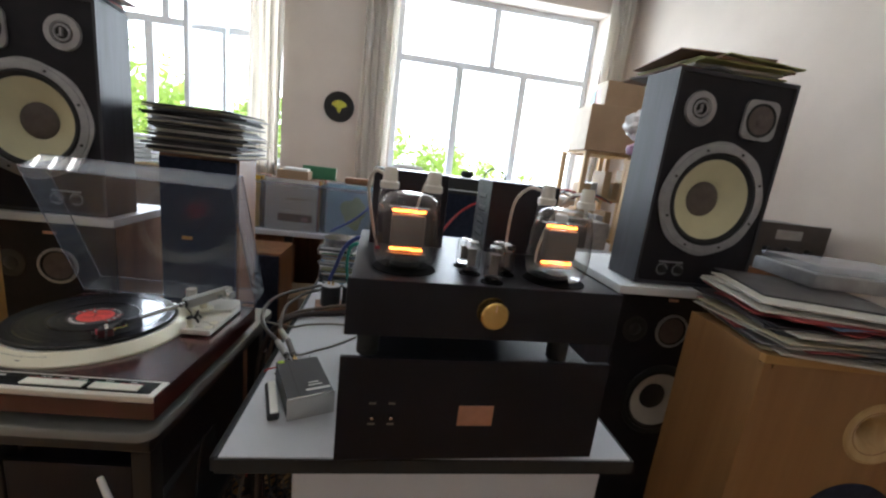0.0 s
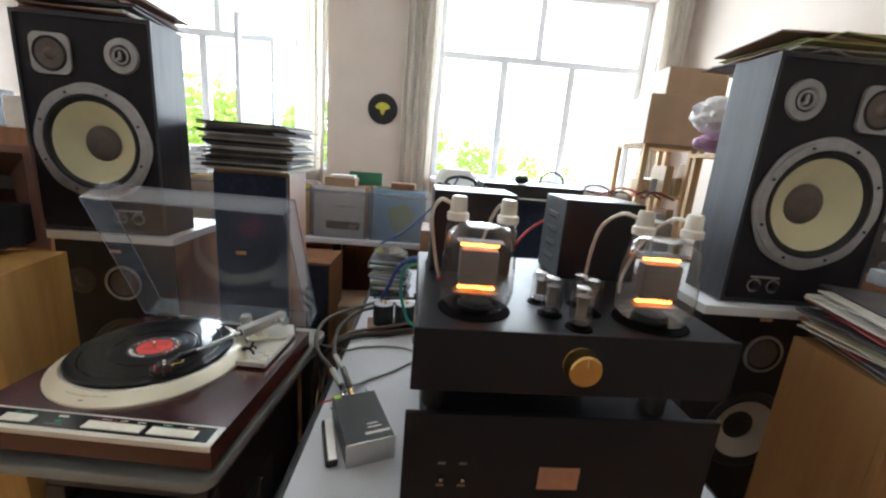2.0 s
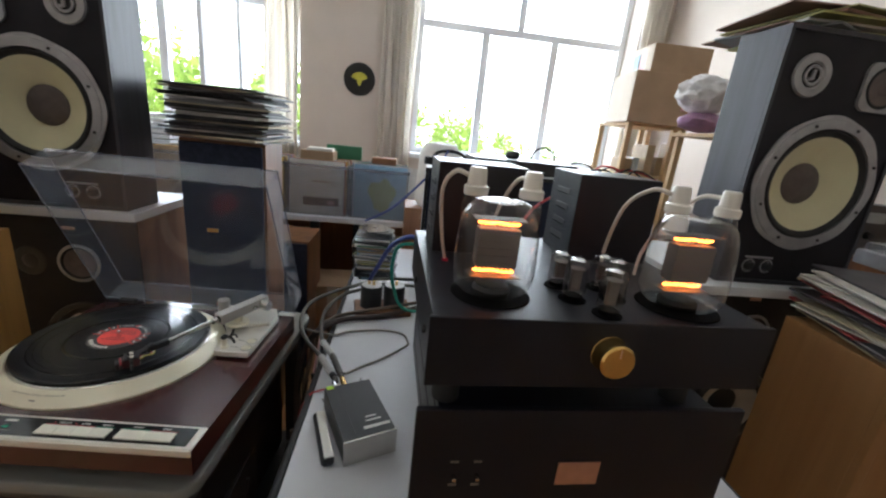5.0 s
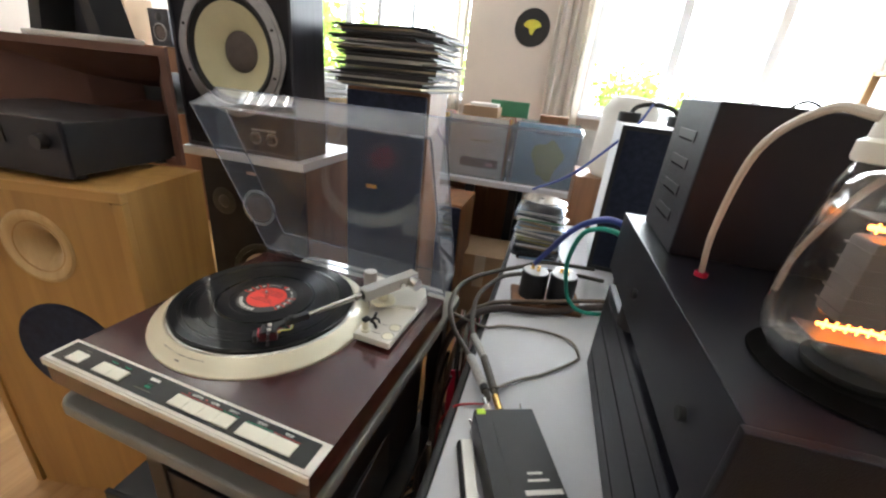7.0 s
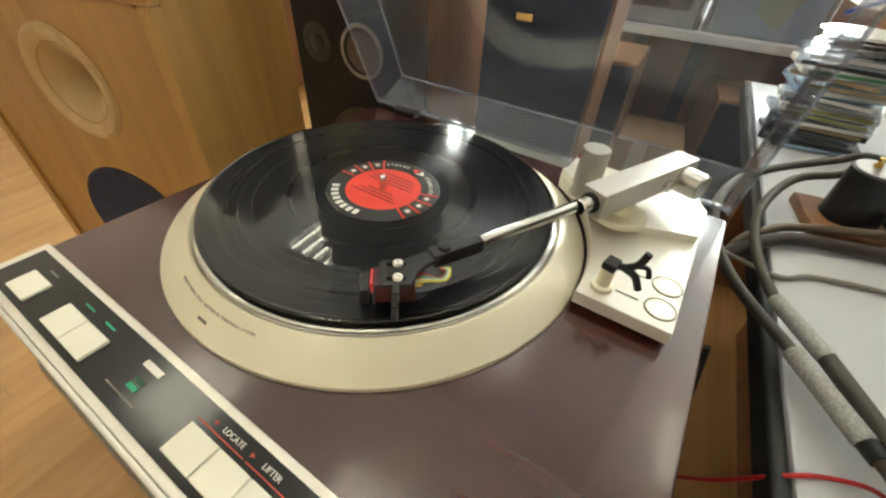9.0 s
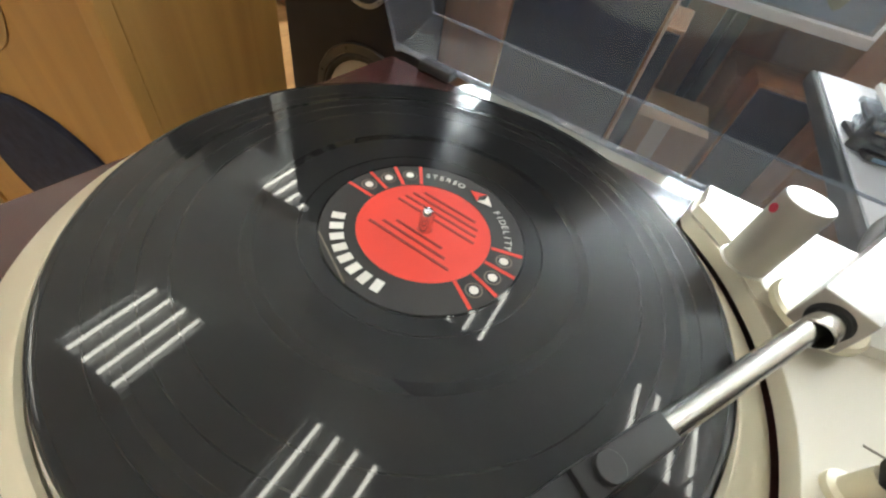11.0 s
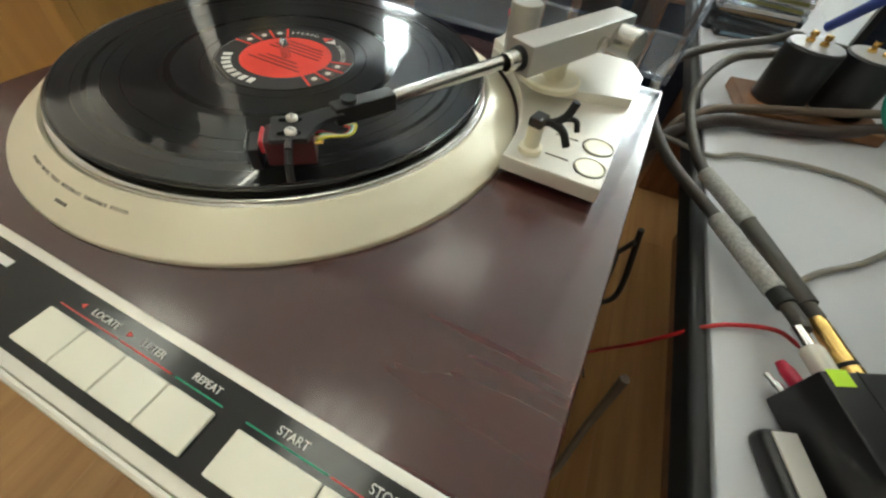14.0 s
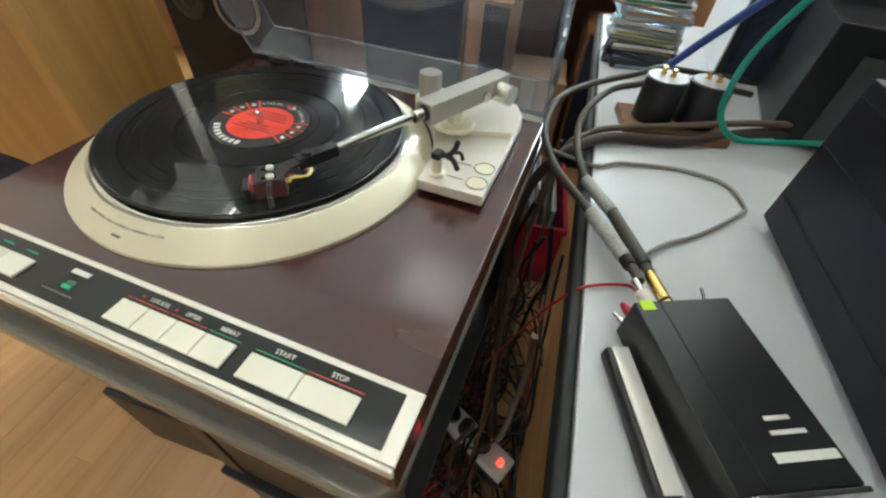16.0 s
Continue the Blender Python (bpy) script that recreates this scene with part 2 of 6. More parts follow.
def box(x0, x1, y0, y1, z0, z1, bevel=0.0, seg=2, bm=None, m=None):
    own = bmesh.new()
    r = bmesh.ops.create_cube(own, size=1.0)
    bmesh.ops.transform(own, matrix=Matrix.LocRotScale(((x0 + x1) / 2, (y0 + y1) / 2, (z0 + z1) / 2), None, (x1 - x0, y1 - y0, z1 - z0)), verts=own.verts)
    if bevel:
        bmesh.ops.bevel(own, geom=list(own.edges), offset=bevel, segments=seg, affect="EDGES", profile=0.5)
    return merge(own, bm, m)


def merge(own, bm=None, m=None):
    if m is not None:
        bmesh.ops.transform(own, matrix=m, verts=own.verts)
    if bm is None:
        return own
    me = bpy.data.meshes.new("tmp")
    own.to_mesh(me)
    own.free()
    bm.from_mesh(me)
    bpy.data.meshes.remove(me)
    return bm


def lathe(profile, seg=48, bm=None, m=None, close=False):
    """Turns (radius, height) pairs round z."""
    own = bmesh.new()
    rings = []
    for r, z in profile:
        if r < 1e-6:
            rings.append([own.verts.new((0, 0, z))])
        else:
            rings.append([own.verts.new((r * math.cos(2 * math.pi * k / seg), r * math.sin(2 * math.pi * k / seg), z)) for k in range(seg)])
    pairs = list(zip(rings, rings[1:])) + ([(rings[-1], rings[0])] if close else [])
    for a, b in pairs:
        for k in range(seg):
            q = [a[k % len(a)], a[(k + 1) % len(a)], b[(k + 1) % len(b)], b[k % len(b)]]
            q = [v for n, v in enumerate(q) if v not in q[:n]]
            if len(q) > 2:
                own.faces.new(q)
    bmesh.ops.recalc_face_normals(own, faces=own.faces)
    return merge(own, bm, m)


def rod(r, z0, z1, seg=24, bm=None, m=None, edge=0.0):
    e = edge or min(r, z1 - z0) * 0.08
    return lathe([(0, z0), (r - e, z0), (r, z0 + e), (r, z1 - e), (r - e, z1), (0, z1)], seg, bm, m)


def smooth_path(points, steps=8):
    """A Catmull-Rom line through the points."""
    p = [Vector(q) for q in points]
    p = [p[0] * 2 - p[1], *p, p[-1] * 2 - p[-2]]
    out = []
    for a, b, c, d in zip(p, p[1:], p[2:], p[3:]):
        for k in range(steps):
            t = k / steps
            out.append(0.5 * ((2 * b) + (c - a) * t + (2 * a - 5 * b + 4 * c - d) * t * t + (3 * b - a - 3 * c + d) * t ** 3))
    return out + [p[-2]]


def sweep(points, r, seg=8, steps=8, bm=None, m=None):
    """A round cable along the points."""
    path = smooth_path(points, steps) if steps > 1 else [Vector(q) for q in points]
    own = bmesh.new()
    rings, side = [], None
    for n, q in enumerate(path):
        way = (path[min(n + 1, len(path) - 1)] - path[max(n - 1, 0)]).normalized()
        if side is None:
            side = way.orthogonal().normalized()
        side = (side - way * side.dot(way)).normalized()
        up = way.cross(side)
        rings.append([own.verts.new(q + r * (math.cos(2 * math.pi * k / seg) * side + math.sin(2 * math.pi * k / seg) * up)) for k in range(seg)])
    for a, b in zip(rings, rings[1:]):
        for k in range(seg):
            own.faces.new((a[k], a[(k + 1) % seg], b[(k + 1) % seg], b[k]))
    own.faces.new(rings[0][::-1]), own.faces.new(rings[-1])
    bmesh.ops.recalc_face_normals(own, faces=own.faces)
    return merge(own, bm, m)


def prism(outline, z0, z1, bevel=0.0, bm=None, m=None):
    """A flat outline of (x, y), raised from z0 to z1."""
    own = bmesh.new()
    f = own.faces.new([own.verts.new((x, y, z0)) for x, y in outline])
    r = bmesh.ops.extrude_face_region(own, geom=[f])
    bmesh.ops.translate(own, verts=[v for v in r["geom"] if isinstance(v, bmesh.types.BMVert)], vec=(0, 0, z1 - z0))
    bmesh.ops.recalc_face_normals(own, faces=own.faces)
    if bevel:
        top = [e for e in own.edges if all(abs(v.co.z - z1) < 1e-6 for v in e.verts)]
        bmesh.ops.bevel(own, geom=top, offset=bevel, segments=2, affect="EDGES", profile=0.5)
    return merge(own, bm, m)


def rounded(x0, x1, y0, y1, r, n=6):
    pts = []
    for cx, cy, a in ((x1 - r, y0 + r, -90), (x1 - r, y1 - r, 0), (x0 + r, y1 - r, 90), (x0 + r, y0 + r, 180)):
        pts += [(cx + r * math.cos(radians(a + 90 * k / n)), cy + r * math.sin(radians(a + 90 * k / n))) for k in range(n + 1)]
    return pts


def ring(x0, x1, z0, z1, t, y0, y1, m=None):
    """A flat frame round an opening, one connected mesh; t: its width, or (left, right, bottom, top)."""
    l, r, b, u = t if isinstance(t, tuple) else (t, t, t, t)
    own = bmesh.new()
    rows = []
    for y in (y0, y1):
        rows.append([own.verts.new((x, y, z)) for x, z in ((x0, z0), (x1, z0), (x1, z1), (x0, z1))])
        rows.append([own.verts.new((x, y, z)) for x, z in ((x0 + l, z0 + b), (x1 - r, z0 + b), (x1 - r, z1 - u), (x0 + l, z1 - u))])
    a, ai, c, ci = rows
    for p, q in ((a, ai), (c, ci), (a, c), (ai, ci)):
        for k in range(4):
            j = (k + 1) % 4
            own.faces.new((p[k], p[j], q[j], q[k]))
    bmesh.ops.recalc_face_normals(own, faces=own.faces)
    return merge(own, None, m)


def words(text, size, material, parent, m, name="lettering", depth=0.0003):
    c = bpy.data.curves.new(name, "FONT")
    c.body, c.size, c.align_x, c.align_y, c.extrude = text, size, "CENTER", "CENTER", depth
    tmp = bpy.data.objects.new("tmp", c)
    scene.collection.objects.link(tmp)
    bpy.context.view_layer.update()
    me = bpy.data.meshes.new_from_object(tmp.evaluated_get(bpy.context.evaluated_depsgraph_get()))
    bpy.data.objects.remove(tmp)
    bpy.data.curves.remove(c)
    me.materials.clear()
    me.materials.append(material)
    me.transform(m)
    me.name = name
    o = new(name, me)
    o.parent = parent
    return o


FRONT = pose(0, 0, 0, 90)  # turns a lathe's z to face -y

# ---- the room ----
X0, X1, Y0, Y1, H = -3.3, 3.1, -2.6, 3.5, 3.4
floor = tagged(part("floor", box(X0, X1, Y0, Y1, -0.1, -0.006), GAP), "wood laminate floor of warm brown planks", "floor", kind="structure")
ceiling = tagged(part("ceiling", box(X0 - 0.2, X1 + 0.2, Y0 - 0.2, Y1 + 0.4, H, H + 0.15), CEIL), "white painted ceiling", "ceiling", kind="structure")
WL, WR, WZ0, WZ1 = (-2.85, -0.515), (0.585, 2.785), 1.1, 3.05
bm = bmesh.new()
for x0, x1, z0, z1 in ((X0 - 0.2, WL[0], 0, H), (WL[1], WR[0], 0, H), (WR[1], X1 + 0.2, 0, H), (WL[0], WL[1], 0, WZ0), (WL[0], WL[1], WZ1, H), (WR[0], WR[1], 0, WZ0), (WR[0], WR[1], WZ1, H)):
    box(x0, x1, Y1, Y1 + 0.4, z0, z1, bm=bm)
tagged(part("wall_north", bm, WALL, smooth=False), "pale beige painted wall with two tall window openings", "wall", kind="structure")
for nm, b in (("wall_south", (X0 - 0.2, X1 + 0.2, Y0 - 0.2, Y0, 0, H)), ("wall_east", (X1, X1 + 0.2, Y0, Y1, 0, H)), ("wall_west", (X0 - 0.2, X0, Y0, Y1, 0, H))):
    tagged(part(nm, box(*b), WALL), "pale beige painted plain wall", "wall", kind="structure")


def window(name, span, mullions, tops, transom, label):
    w = thing(name, label, "window", pose((span[0] + span[1]) / 2, 3.75, WZ0), kind="structure")
    cx = (span[0] + span[1]) / 2
    a, b = span[0] - cx, span[1] - cx
    h = WZ1 - WZ0
    part("window_frame", ring(a, b, 0, h, 0.06, 0, 0.07), FRAME, w, smooth=False)
    part("transom", box(a + 0.06, b - 0.06, 0.002, 0.068, transom - WZ0 - 0.035, transom - WZ0 + 0.035, 0.004, 1), FRAME, w)
    for x in mullions:
        part("mullion", box(x - cx - 0.04, x - cx + 0.04, 0.004, 0.066, 0.06, transom - WZ0 - 0.035, 0.004, 1), FRAME, w)
    for x in tops:
        part("mullion", box(x - cx - 0.035, x - cx + 0.035, 0.004, 0.066, transom - WZ0 + 0.035, h - 0.06, 0.004, 1), FRAME, w)
    part("window_sill", box(a, b, -0.32, 0.0, -0.04, 0.004, 0.006, 2), FRAME, w)
    xs = [a + 0.06, *[x - cx for x in mullions], b - 0.06]
    for p, q in zip(xs, xs[1:]):
        part("pane", box(p + 0.04, q - 0.04, 0.03, 0.034, 0.06, transom - WZ0 - 0.035), PANE, w).visible_shadow = False
    xs = [a + 0.06, *[x - cx for x in tops], b - 0.06]
    for p, q in zip(xs, xs[1:]):
        part("pane", box(p + 0.035, q - 0.035, 0.03, 0.034, transom - WZ0 + 0.035, h - 0.06), PANE, w).visible_shadow = False
    return w


win1 = window("window_1", WL, (-1.86, -1.13), (-1.7,), 2.37, "tall white-framed window with one casement open")
win2 = window("window_2", WR, (1.29, 2.025), (1.64,), 2.38, "tall white-framed window with three lower panes")
# the open casement of the first window, swung into the room
cas = part("casement", ring(0, 0.63, 0, 1.25, 0.05, 0, 0.04), FRAME, win1, "white casement standing open", smooth=False)
cas.matrix_basis = pose(0.55, -0.03, 0.07, 0, 0, 260.5)
part("pane", box(0.05, 0.58, 0.018, 0.022, 0.05, 1.2), PANE, cas).visible_shadow = False


def curtain(x0, x1, y, z0, z1, label, folds=5):
    bm = bmesh.new()
    n = folds * 8
    cols = []
    for i in range(n + 1):
        u = i / n
        yy = y + 0.035 * math.sin(u * folds * 2 * math.pi) + 0.012 * math.sin(u * 17)
        cols.append([bm.verts.new((x0 + (x1 - x0) * u + 0.01 * math.sin(z * 3 + i), yy * 1.0 + 0.015 * math.sin(z * 2 + u * 9), z)) for z in np.linspace(z0, z1, 9)])
    for a, b in zip(cols, cols[1:]):
        for k in range(8):
            bm.faces.new((a[k], b[k], b[k + 1], a[k + 1]))
    o = part("curtain", bm, CURTAIN)
    s = o.modifiers.new("thick", "SOLIDIFY")
    s.thickness = 0.003
    return tagged(o, label, "curtain", "curtains at the windows")


curtain(-0.80, -0.50, 3.41, 0.85, 3.28, "pale thin curtain drawn to the window's side", 4)
curtain(0.26, 0.58, 3.41, 0.85, 3.28, "pale thin curtain drawn to the window's side", 4)
curtain(2.76, 3.0, 3.41, 0.85, 3.28, "pale thin curtain drawn to the window's side", 4)
rail = tagged(part("curtain_rail", sweep([(-3.1, 3.42, 3.3), (2.98, 3.42, 3.3)], 0.012, 8, 1), STEEL), "thin metal rail holding the curtains", "curtain rail")

# ceiling lamps: four tubes in a white tray each
TUBE = glow("lit_tube", (1.0, 0.96, 0.85), 4.1)


def ceiling_lamp(x, y):
    t = thing("ceiling_lamp", "square white ceiling lamp with four lit tubes", "ceiling lamp", pose(x, y, H - 0.07), "ceiling lamps")
    part("tray", box(-0.29, 0.29, -0.29, 0.29, 0.05, 0.068), CAST, t)
    part("rim", ring(-0.3, 0.3, -0.3, 0.3, 0.01, 0, 0.07, pose(0, 0, 0, 90)), FRAME, t, smooth=False)
    for k in range(4):
        part("tube", lathe([(0, -0.28), (0.013, -0.28), (0.013, 0.28), (0, 0.28)], 12, m=pose(-0.21 + 0.14 * k, 0, 0.02, 90)), TUBE, t)
    return t


lamp = ceiling_lamp(-2.0, 0.22)
for x, y in ((-0.45, 0.15), (-2.3, 2.0), (-0.32, 1.8), (1.25, 1.62), (-0.4, -1.4)):
    copy_thing(lamp, pose(x, y, H - 0.07))

# wall disc between the windows
t = thing("wall_disc", "black record hung on the wall with a yellow emblem", "wall clock", pose(0.05, 3.497, 1.75, 90))
part("disc", lathe([(0, 0), (0.15, 0), (0.152, 0.002), (0.15, 0.006), (0.06, 0.005), (0, 0.005)], 48), VINYL, t)
YEL = mat("yellow_print", (0.55, 0.5, 0.05), 0.5)
part("emblem", prism([(0.075 * math.cos(a) * (1 if math.sin(a) > -0.2 else 0.35), 0.012 + 0.07 * math.sin(a) * (0.75 if math.sin(a) > 0 else 1)) for a in np.linspace(0, 2 * math.pi, 21)[:-1]], 0.006, 0.008), YEL, t)

# outside: ground, trees and a far house
GRASS = mat("grass", (0.07, 0.12, 0.025), 0.9, var=0.3, scale=2)
tagged(part("ground", box(-300, 300, 5, 600, -6.2, -6.0), GRASS), "green ground outside the windows", "ground", kind="structure")
HAZE = glow("bright_sky", (0.95, 0.98, 1.0), 1.3)
tagged(part("backdrop", box(-120, 120, 90, 90.5, -20, 110), HAZE), "bright overcast white sky", "sky", kind="structure")
LEAF = thin_cloth("leaves", (0.36, 0.5, 0.1))
BARK = mat("bark", (0.10, 0.075, 0.05), 0.9, var=0.3, scale=8)


def tree(x, y, top, wide, seed):
    rnd = random.Random(seed)
    base = -6.0
    t = thing("tree", "leafy green tree outside the window", "tree", pose(x, y, base), "trees outside")
    hgt = top - base
    bm = bmesh.new()
    sweep([(0, 0, 0), (0.1, 0, hgt * 0.3), (0, 0.1, hgt * 0.75)], 0.16, 8, 3, bm=bm)
    for k in range(6):
        a = k * 1.05
        sweep([(0.05, 0, hgt * (0.3 + 0.06 * k)), (wide * 0.35 * math.cos(a), wide * 0.35 * math.sin(a), hgt * (0.5 + 0.05 * k))], 0.05, 6, 2, bm=bm)
    part("trunk", bm, BARK, t)
    verts, faces = [], []
    clumps = [(rnd.gauss(0, wide * 0.3), rnd.gauss(0, wide * 0.3), hgt * rnd.uniform(0.42, 0.97), wide * rnd.uniform(0.12, 0.26)) for _ in range(26)]
    for cx, cy, cz, r in clumps:
        for _ in range(110):
            d = Vector((rnd.gauss(0, 1), rnd.gauss(0, 1), rnd.gauss(0, 0.8))).normalized() * r * rnd.uniform(0.6, 1.05)
            u = Vector((rnd.gauss(0, 1), rnd.gauss(0, 1), rnd.gauss(0, 1))).normalized()
            v = u.orthogonal().normalized()
            c = Vector((cx, cy, cz)) + d
            s = rnd.uniform(0.08, 0.2)
            n = len(verts)
            verts += [c - u * s, c - v * s * 0.5, c + u * s, c + v * s * 0.5]
            faces.append((n, n + 1, n + 2, n + 3))
    me = bpy.data.meshes.new("crown")
    me.from_pydata(verts, [], faces)
    me.materials.append(LEAF)
    o = new("crown", me)
    o.parent = t


for n, (x, y, top, wide) in enumerate(((-9, 14, 3.2, 4.5), (-6.2, 15, 2.6, 4), (-4.0, 17, 3.4, 5), (-1.6, 16, 2.4, 4), (1.8, 19, 2.2, 4.5), (4.2, 22, 1.9, 4), (-12, 20, 4.5, 6), (9.5, 26, 1.2, 5))):
    tree(x, y, top, wide, n)

# ---- white table ----
TZ = 0.785
t = thing("table", "white laminate table with black edges and a white pedestal", "table", pose(0.76, 0.35, 0))
part("tabletop", box(-0.39, 0.385, -0.645, 0.75, TZ - 0.028, TZ, 0.003), TABLETOP, t)
part("edge_band", box(-0.394, 0.389, -0.65, -0.646, TZ - 0.03, TZ - 0.002), RUBBER, t, "black edge band")
part("edge_band", box(-0.404, -0.3905, -0.646, 0.75, TZ - 0.032, TZ - 0.001, 0.005, 3), RUBBER, t, "black edge band")
part("edge_band", box(0.3855, 0.391, -0.646, 0.75, TZ - 0.03, TZ - 0.002), RUBBER, t, "black edge band")
part("front_panel", box(-0.275, 0.36, -0.6, -0.58, 0.0, TZ - 0.03, 0.004), TABLETOP, t)
# added box, coloured dark brown to stand for shade below the top
part("pedestal", box(-0.06, 0.34, -0.579, 0.7, 0.0, TZ - 0.03, 0.004), TEAK, t, "dark brown box added for the shade under the tabletop")


# ---- hi-fi speakers ----
def driver(parent, name, x, z, r, frame_mat, cone_mat, cap_mat, y=0.0, cap=0.3, square=False, bolts=8, lip=0.012, deep=1.0):
    """A cone driver on a front that faces -y."""
    at = Matrix.Translation((x, y, z)) @ FRONT
    if square:
        prof = prism(rounded(-r, r, -r, r, r * 0.42, 5), 0.0, lip * 0.7, 0.001)
        d = part(name, prof, frame_mat, parent, m=None)
        d.matrix_basis = at
        part("surround", lathe([(r * 0.86, lip * 0.72), (r * 0.82, lip * 1.1), (r * 0.74, lip * 0.75), (r * 0.7, lip * 0.72)], 40), RUBBER, d)
        part("cone", lathe([(r * 0.72, lip * 0.8), (r * 0.3, lip * 0.74), (r * 0.26, lip * 0.74)], 40), cone_mat, d)
        part("dust_cap", lathe([(r * 0.3, lip * 0.75), (r * 0.2, lip * 1.25), (0, lip * 1.5)], 24), cap_mat, d)
    else:
        d = part(name, lathe([(r * 0.85, -0.02 * deep), (r * 0.86, lip * 0.9), (r * 0.9, lip), (r * 0.985, lip * 0.8), (r, lip * 0.4), (r, 0), (r * 0.97, -0.004)], 64), frame_mat, parent)
        d.matrix_basis = at
        part("surround", lathe([(r * 0.855, lip * 0.5), (r * 0.82, lip * 0.95), (r * 0.775, lip * 0.75), (r * 0.74, lip * 0.2)], 64), RUBBER, d)
        part("cone", lathe([(r * 0.745, lip * 0.2), (r * 0.6, -lip * 0.9 * deep), (r * 0.42, -lip * 2.4 * deep), (r * cap, -lip * 3.4 * deep)], 64), cone_mat, d)
        part("dust_cap", lathe([(r * cap, -lip * 3.3 * deep), (r * cap * 0.85, -lip * 2.6 * deep), (r * cap * 0.5, -lip * 2.1 * deep + 0.001), (0, -lip * 1.9 * deep + 0.002)], 40), cap_mat, d)
        for k in range(bolts):
            a = 2 * math.pi * (k + 0.5) / bolts
            part("bolt", rod(r * 0.022, 0, lip * 1.25, 8, m=Matrix.Translation((r * 0.93 * math.cos(a), r * 0.93 * math.sin(a), 0))), RUBBER, d)
    return d


def merge_boxes(list_of_boxes):
    bm = bmesh.new()
    for b in list_of_boxes:
        box(*b, bm=bm)
    return bm


def holed_front(w, z0, z1, r, cz, cx=0.0, thick=0.006):
    """A front board from z0 to z1 with a round hole, and no back."""
    bm = bmesh.new()
    seg = 64
    rows = [[], [], [], []]
    for k in range(seg):
        a = 2 * math.pi * k / seg + 0.01
        c, s = math.cos(a), math.sin(a)
        lim = min(((w - cx) if c > 0 else (w + cx)) / max(abs(c), 1e-6), ((z1 - cz) if s > 0 else (cz - z0)) / max(abs(s), 1e-6))
        rows[0].append(bm.verts.new((cx + r * c, thick, cz + r * s)))
        rows[1].append(bm.verts.new((cx + r * c, 0, cz + r * s)))
        rows[2].append(bm.verts.new((cx + lim * c, 0, cz + lim * s)))
        rows[3].append(bm.verts.new((cx + lim * c, thick, cz + lim * s)))
    for p, q in zip(rows, rows[1:]):
        for k in range(seg):
            j = (k + 1) % seg
            bm.faces.new((p[k], p[j], q[j], q[k]))
    bmesh.ops.recalc_face_normals(bm, faces=bm.faces)
    return bm


def shell(w, d, h, front=0.006, t=0.018):
    """A cabinet open at the front, one connected mesh."""
    bm = bmesh.new()
    rows = []
    for x, z0, z1, y in ((w, 0, h, d), (w, 0, h, front), (w - t, t, h - t, front), (w - t, t, h - t, d - t)):
        rows.append([bm.verts.new(q) for q in ((-x, y, z0), (x, y, z0), (x, y, z1), (-x, y, z1))])
    bm.faces.new(rows[0]), bm.faces.new(rows[-1])
    for p, q in zip(rows, rows[1:]):
        for k in range(4):
            j = (k + 1) % 4
            bm.faces.new((p[k], p[j], q[j], q[k]))
    bmesh.ops.recalc_face_normals(bm, faces=bm.faces)
    edge = [e for e in bm.edges if all(v in rows[0] + rows[1] for v in e.verts)]
    bmesh.ops.bevel(bm, geom=edge, offset=0.003, segments=2, affect="EDGES", profile=0.5)
    return bm


